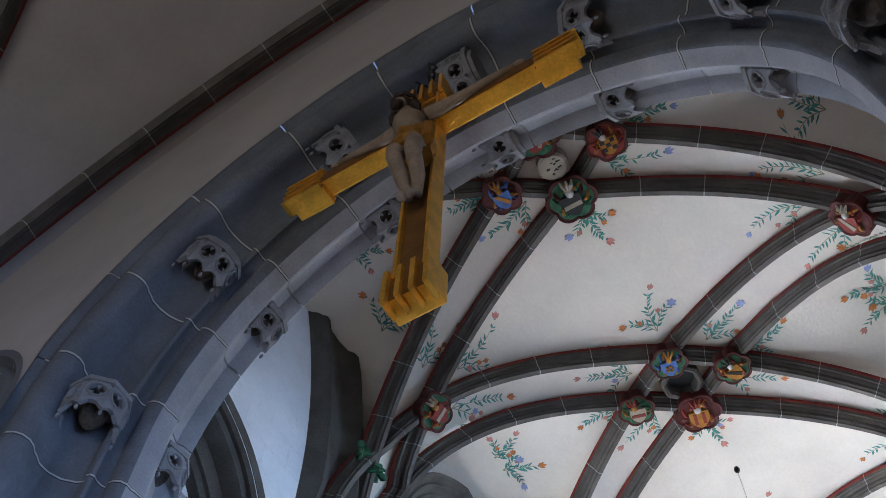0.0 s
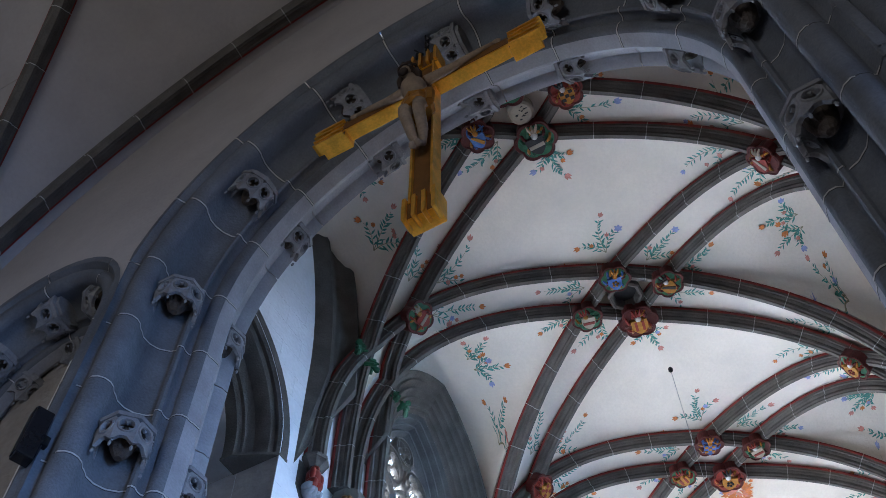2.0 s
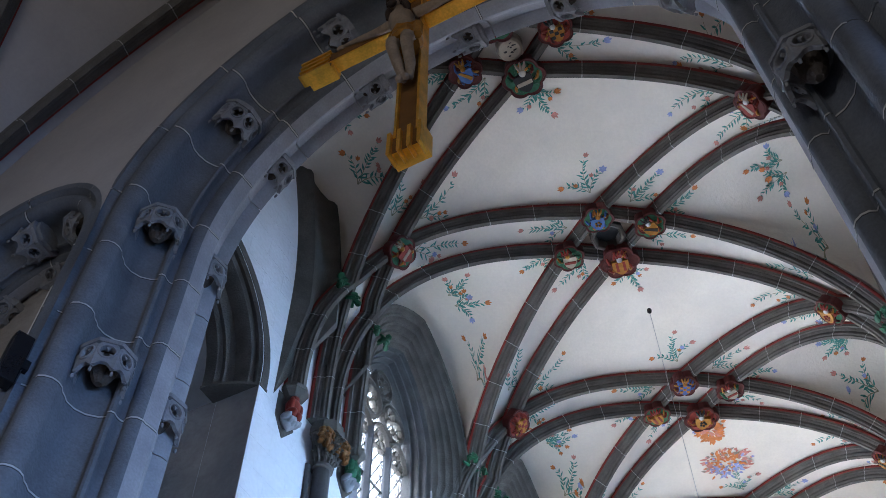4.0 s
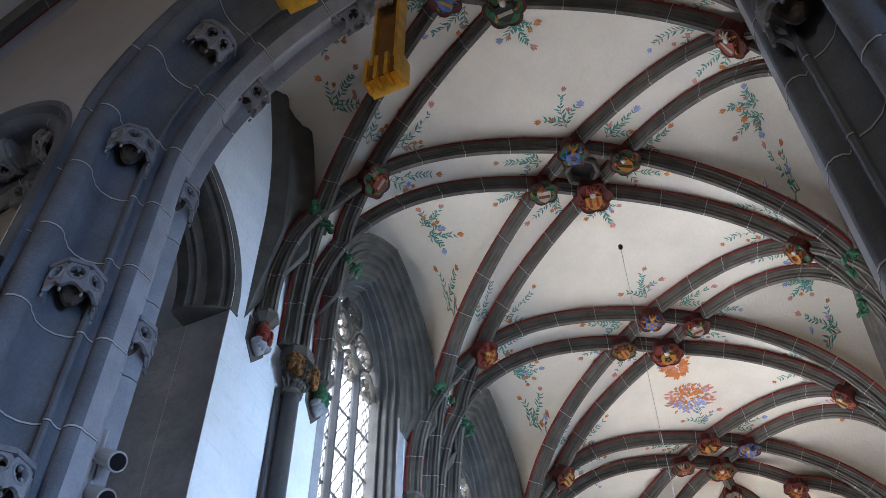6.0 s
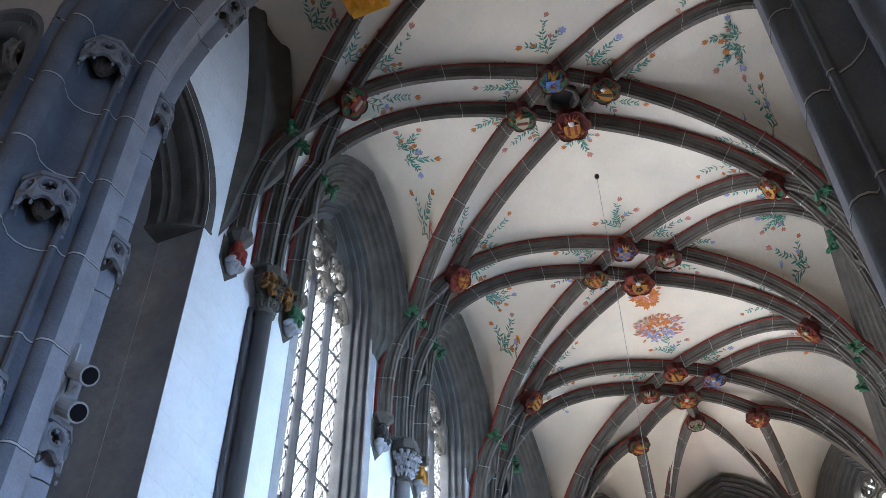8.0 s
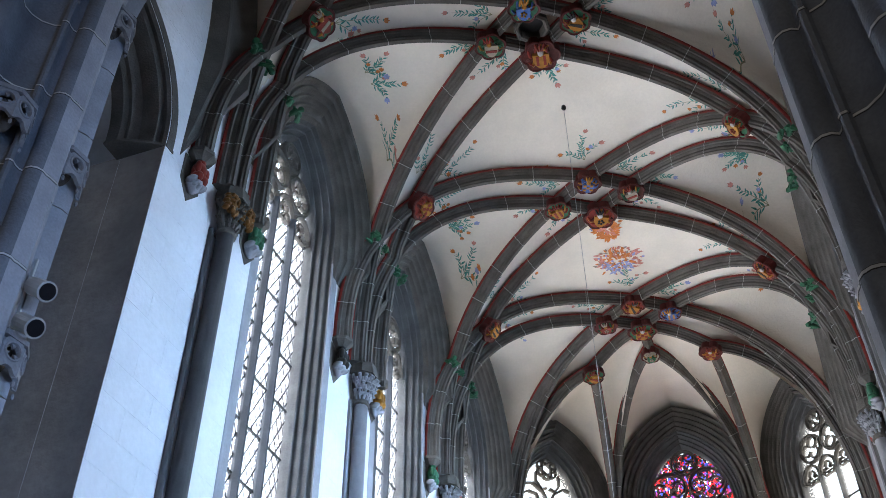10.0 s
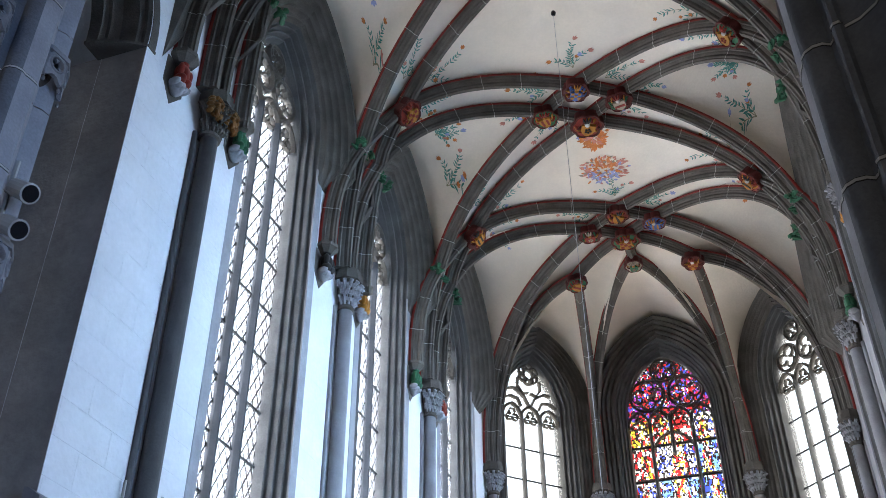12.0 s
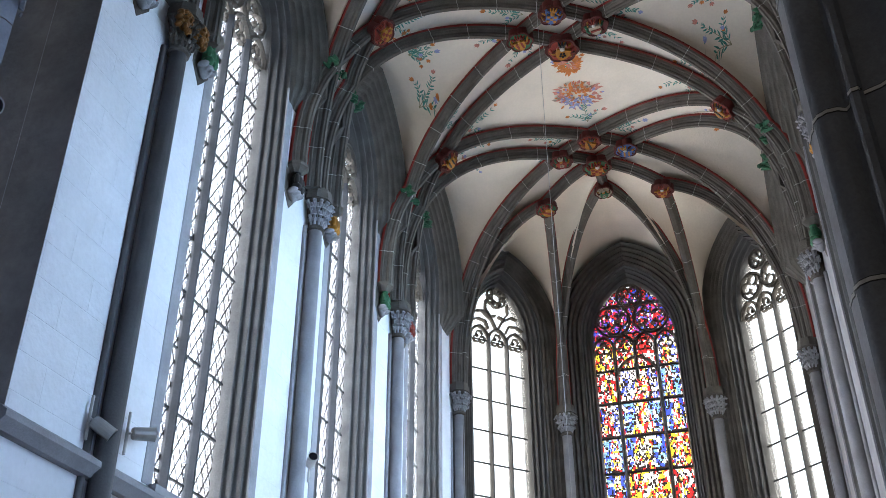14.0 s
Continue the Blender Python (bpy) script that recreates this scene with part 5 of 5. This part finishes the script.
def lozenge_ring(yc, label):
    own = thing("vault_ring", label, "stone ring", m=pose(0, yc, ZR + 0.12))
    oct8 = [(math.cos(math.pi * (i + 0.5) / 4), math.sin(math.pi * (i + 0.5) / 4)) for i in range(8)]
    rows = [[(x * r, y * r, z) for x, y in oct8] for r, z in ((0.33, 0.06), (0.33, -0.05), (0.29, -0.08), (0.25, -0.06), (0.23, 0.0), (0.22, 0.16))]
    v = [p for row in rows for p in row]
    f = [(j * 8 + i, j * 8 + (i + 1) % 8, j * 8 + 8 + (i + 1) % 8, j * 8 + 8 + i) for j in range(5) for i in range(8)]
    child("ring", mesh_from("ring", v, f, [STONE]), own)
    # black plate added inside the ring as the darkness of an open hole
    bm = bmesh.new()
    prism(bm, [(x * 0.225, y * 0.225) for x, y in oct8], 0.12, 0.15)
    part("hole_dark", bm, P_BLACK, own, "black plate standing in for the dark of the hole")


lozenge_ring(CENTRE[1], "grey eight-sided stone ring round a dark vault hole")
disc = thing("vault_disc", "white painted round disc with dark specks on the vault", "painted disc", m=pose(0, CENTRE[0], ZR + 0.02))
bm = bmesh.new()
lathe(bm, [(0.17, -0.06), (0.21, -0.03), (0.22, 0.16)], 28)
part("plate", bm, P_WHITE, disc)
rnd = random.Random(4)
bm = bmesh.new()
for i in range(14):
    a, d = rnd.uniform(0, 6.28), rnd.uniform(0.04, 0.14)
    blob(bm, (d * math.cos(a), d * math.sin(a), -0.061), (rnd.uniform(0.012, 0.028), rnd.uniform(0.008, 0.016), 0.004), 6)
tagged(part("specks", bm, P_BLACK, disc), kind="stuff")


def leaf_knot(p, label):
    own = thing("foliage_knot", label, "carved foliage", "foliage knots on the ribs", m=Matrix.Translation(p))
    rnd = random.Random(int(p.y * 100))
    for i in range(5):
        bm = bmesh.new()
        c = Vector((rnd.uniform(-0.06, 0.06), rnd.uniform(-0.06, 0.06), rnd.uniform(-0.06, 0.06)))
        tube(bm, [c, c + Vector((rnd.uniform(-0.1, 0.1), rnd.uniform(-0.1, 0.1), -0.08)), c + Vector((rnd.uniform(-0.12, 0.12), rnd.uniform(-0.12, 0.12), -0.12))], 0.05, 6, [0.8, 1.1, 0.3])
        part("leaf", bm, P_GREEN, own)


for y in SPRING[1:4]:
    for s in (-1, 1):
        for dy in (-0.66, -0.27, 0.44, 0.72):
            x = s * 3.76
            leaf_knot(Vector((x, y + dy, rib_z(x) + 0.02)), "green painted carved leaves on a rib")


# ---- fine wire, hook, lamps ----
hook = thing("ceiling_wire", "thin pale wire hanging from a black ceiling hook", "wire")
HX, HY = 0.05, 12.75
bm = bmesh.new()
tube(bm, [(HX, HY, 16.5), (HX, HY, 16.3), (HX, HY, 9.0), (HX, HY, 5.35)], 0.0045, 5)
part("wire", bm, WIRE, hook)
bm = bmesh.new()
blob(bm, (HX, HY, 16.42), (0.05, 0.05, 0.07), 8)
part("hook", bm, BLACK, hook)
bm = bmesh.new()
lathe(bm, [(0.012, 5.05), (0.03, 5.08), (0.032, 5.28), (0.012, 5.36)], 10, Matrix.Translation((HX, HY, 0)))
part("pendant", bm, STEEL, hook, "small pale cylinder at the wire's end")


def spotlight(p, aim, label):
    own = thing("spotlight", label, "spotlight", "spotlights", m=Matrix.Translation(p))
    bm = bmesh.new()
    tube(bm, [(0, 0, -0.25), (0, 0, 0.25)], 0.018)
    tube(bm, [(0, 0, 0.0), Vector(aim) * 0.12], 0.014)
    part("bracket", bm, STEEL, own)
    q = Vector(aim).to_track_quat("Z", "Y").to_matrix().to_4x4()
    bm = bmesh.new()
    lathe(bm, [(0.06, 0.05), (0.075, 0.07), (0.08, 0.30), (0.085, 0.31)], 16)
    part("housing", bm, STEEL, own, m=q)
    bm = bmesh.new()
    lathe(bm, [(0.02, 0.312), (0.070, 0.314), (0.070, 0.316)], 16)
    part("lens", bm, BLACK, own, m=q)


spotlight((-W + 0.05, 8.40, 5.62), (0.6, 0.5, -0.5), "grey cylindrical spotlight on a wall bracket")
spotlight((-W + 0.05, 9.10, 5.70), (0.6, 0.6, 0.1), "small grey floodlight on a wall bracket")
spotlight((-W + 0.05, 13.95, 6.92), (0.5, -0.7, 0.2), "white cylindrical spotlight on a wall bracket")
spotlight((-2.98, 4.60, 6.62), (0.8, -0.1, -0.55), "grey cylindrical spotlight fixed in the arch jamb")
spotlight((-2.98, 4.60, 6.27), (0.8, -0.1, -0.55), "grey cylindrical spotlight fixed in the arch jamb")


speaker = thing("loudspeaker", "slim dark column loudspeaker on the pier", "loudspeaker", m=pose(-3.52, 3.40, 7.72, 0, 0, -20))
bm = bmesh.new()
box(bm, (-0.07, -0.16, -0.27), (0.07, 0.0, 0.27), 0.012)
part("cabinet", bm, BLACK, speaker)
bm = bmesh.new()
box(bm, (-0.055, -0.166, -0.25), (0.055, -0.158, 0.25), 0.003)
part("grille", bm, IRON, speaker)
bm = bmesh.new()
box(bm, (-0.03, -0.01, -0.05), (0.03, 0.06, 0.05))
part("bracket", bm, IRON, speaker)


# ---- paintings on the vault ----
def on_web(x, y):
    e = 0.03
    gx = (web_z(x + e, y) - web_z(x - e, y)) / (2 * e)
    gy = (web_z(x, y + e) - web_z(x, y - e)) / (2 * e)
    n = Vector((gx, gy, -1)).normalized()
    return Vector((x, y, web_z(x, y))) + n * 0.012


def leaf_shape(x, y, a, ln, w):
    c, s = math.cos(a), math.sin(a)
    return [(x + c * u - s * v, y + s * u + c * v) for u, v in ((0, 0), (ln * 0.35, w), (ln * 0.7, w * 0.7), (ln, 0), (ln * 0.7, -w * 0.6), (ln * 0.35, -w))]


def ribbon(pts, w):
    left, right = [], []
    for i, (x, y) in enumerate(pts):
        a, b = pts[max(i - 1, 0)], pts[min(i + 1, len(pts) - 1)]
        d = Vector((b[0] - a[0], b[1] - a[1])).normalized()
        k = w * (1 - 0.6 * i / len(pts))
        left.append((x - d.y * k, y + d.x * k))
        right.append((x + d.y * k, y - d.x * k))
    return [[left[i], left[i + 1], right[i + 1], right[i]] for i in range(len(pts) - 1)]


SPRAY_MATS = [L_STEM, L_GREEN, L_ORANGE, L_PINK, L_BLUE]


def flower(shapes, x, y, a, size, mi, rnd):
    piece = 1 + max(q[2] for q in shapes)
    if mi == 4 and rnd.random() < 0.4:
        for k in range(6):
            shapes.append((leaf_shape(x, y, a + k * math.pi / 3, size * 0.6, size * 0.22), mi, piece))
        shapes.append((leaf_shape(x - size * 0.1, y, 0, size * 0.2, size * 0.1), 2, piece))
        return
    for da, k in ((-0.45, 0.85), (0.45, 0.85), (0.0, 1.0)):
        shapes.append((leaf_shape(x, y, a + da, size * k, size * 0.22), mi, piece))
    shapes.append((leaf_shape(x - size * 0.12 * math.cos(a), y - size * 0.12 * math.sin(a), a, size * 0.3, size * 0.16), 1, piece))


def spray(ox, oy, ang, ln, seed):
    """A painted branch with leaves and flowers growing from (ox, oy) in plan."""
    rnd = random.Random(seed)
    shapes = []
    bend = rnd.uniform(-0.7, 0.7)
    stems = [(0.0, ln, bend), (0.45, ln * 0.72, 0.9), (-0.5, ln * 0.66, -0.9)]
    cols = [2, 3, 4, 2, 3]
    rnd.shuffle(cols)
    for k, (turn, length, curl) in enumerate(stems):
        pts = []
        x = y = 0.0
        a = turn
        n = 12
        for i in range(n + 1):
            pts.append((x, y))
            x += math.cos(a) * length / n
            y += math.sin(a) * length / n
            a += curl / n * (0.4 + 1.4 * i / n)
        for q in ribbon(pts, 0.007):
            shapes.append((q, 0, 0))
        for i in range(2, n, 2 if k else 1):
            px, py = pts[i]
            for s in (-1, 1):
                if rnd.random() < (0.75 if k == 0 else 0.9):
                    shapes.append((leaf_shape(px, py, math.atan2(pts[i][1] - pts[i - 1][1], pts[i][0] - pts[i - 1][0]) + s * rnd.uniform(0.5, 1.0), rnd.uniform(0.09, 0.16) * (1.15 - 0.4 * i / n), rnd.uniform(0.012, 0.021)), 1, 0))
        flower(shapes, x, y, a, rnd.uniform(0.11, 0.15), cols[k], rnd)
    for k in range(2):
        r0 = rnd.uniform(0.3, 0.6) * ln
        t0 = rnd.choice((-1, 1)) * rnd.uniform(0.35, 0.6)
        flower(shapes, r0 * math.cos(t0), r0 * math.sin(t0), t0, 0.10, cols[3 + k % 2], rnd)
    ca, sa = math.cos(ang), math.sin(ang)
    e = 0.1
    gx = (web_z(ox + e, oy) - web_z(ox - e, oy)) / (2 * e)
    kx = 1 / math.sqrt(1 + min(gx * gx, 6.0))
    groups = {}
    for poly, mi, piece in shapes:
        pts = [(ox + (u * ca - w * sa) * kx, oy + u * sa + w * ca) for u, w in poly]
        if any(abs(px) > 4.25 or py < 4.6 or py > 22.1 for px, py in pts):
            continue
        verts, faces, idx = groups.setdefault(piece, ([], [], []))
        k = len(verts)
        verts += [on_web(*q) + Vector((0, 0, -0.0006 * mi)) for q in pts]
        faces.append(tuple(range(k, k + len(poly))))
        idx.append(mi)
    if groups:
        own = thing("painted_flowers", "painted spray of flowers and green leaves on the vault", "mural", "flower paintings on the vault")
        for piece, (verts, faces, idx) in groups.items():
            name = "foliage" if piece == 0 else "flower"
            ob = child(name, mesh_from(name, verts, faces, SPRAY_MATS, idx), own)
            if piece == 0:
                tagged(ob, kind="stuff")


seed = 1
for n, yc in enumerate(CENTRE):
    k = 0.53
    for sx in (-1, 1):
        for sy in (-1, 1):
            if n == 3 and sy > 0:
                continue
            # between the parallel ribs, outward from the lozenge
            spray(sx * (DX / 2 + 0.22), yc + sy * (DD / 2 + 0.13), math.atan2(sy * k, sx), 0.75, seed)
            seed += 1
    spray(-DX - 0.28, yc, math.pi, 0.62, seed)
    spray(DX + 0.28, yc, 0.0, 0.62, seed + 1)
    spray(0.05, yc - DD - 0.36, -math.pi / 2, 0.72, seed + 2)
    spray(0, yc + DD + 0.40, math.pi / 2, 0.55, seed + 3)
    seed += 4
for n, y in enumerate(SPRING[1:4]):
    for s in (-1, 1):
        spray(s * (XB - 0.38), y, math.pi if s > 0 else 0.0, 0.95, seed)
        for sy in (-1, 1):
            # in the bands beside the side bosses
            spray(s * (XB - 0.05), y + sy * 0.42, math.atan2(sy * 0.53, -s), 0.95, seed + 1 + sy)
            spray(s * 3.45, y + sy * 0.95, math.atan2(sy * 0.6, -s * 0.8), 0.75, seed + 4 + sy)
            spray(s * 3.3, y + sy * 2.2, math.atan2(-sy * 0.3, -s), 0.55, seed + 7 + sy)
        seed += 12


def heraldic_painting(cx, cy, w, h, colors, seed, label):
    """A faded painted device: many small overlapping plain strokes within an oval outline."""
    rnd = random.Random(seed)
    verts, faces, idx = [], [], []
    for i in range(260):
        r, a = math.sqrt(rnd.random()), rnd.uniform(0, 2 * math.pi)
        x, y = r * math.cos(a), r * math.sin(a)
        if r > 0.75 and rnd.random() < 0.4:
            continue
        mi = 2 if abs(x) < 0.3 and y < 0.1 else (0 if abs(x) > 0.45 else (1 if y > 0 else 2))
        if rnd.random() < 0.25:
            mi = rnd.randrange(len(colors))
        k = len(verts)
        poly = leaf_shape(x * w, y * h, a + rnd.uniform(-1, 1), rnd.uniform(0.08, 0.18), rnd.uniform(0.02, 0.045))
        for px, py in poly:
            verts.append(on_web(cx + px, cy + py) + Vector((0, 0, -0.0002 * (i % 40))))
        faces.append(tuple(range(k, k + len(poly))))
        idx.append(mi)
    ob = new("coat_of_arms_mural", mesh_from("coat_of_arms_mural", verts, faces, colors, idx))
    tagged(ob, label, "mural")


heraldic_painting(0.0, 17.85, 0.55, 0.42, [L_PINK, L_BLUE, L_ORANGE, P_WHITE], 5, "faded painted coat of arms in red, blue and ochre")
heraldic_painting(-0.02, 16.72, 0.22, 0.28, [L_ORANGE, L_ORANGE, L_PINK], 6, "faded painted orange device on the vault")
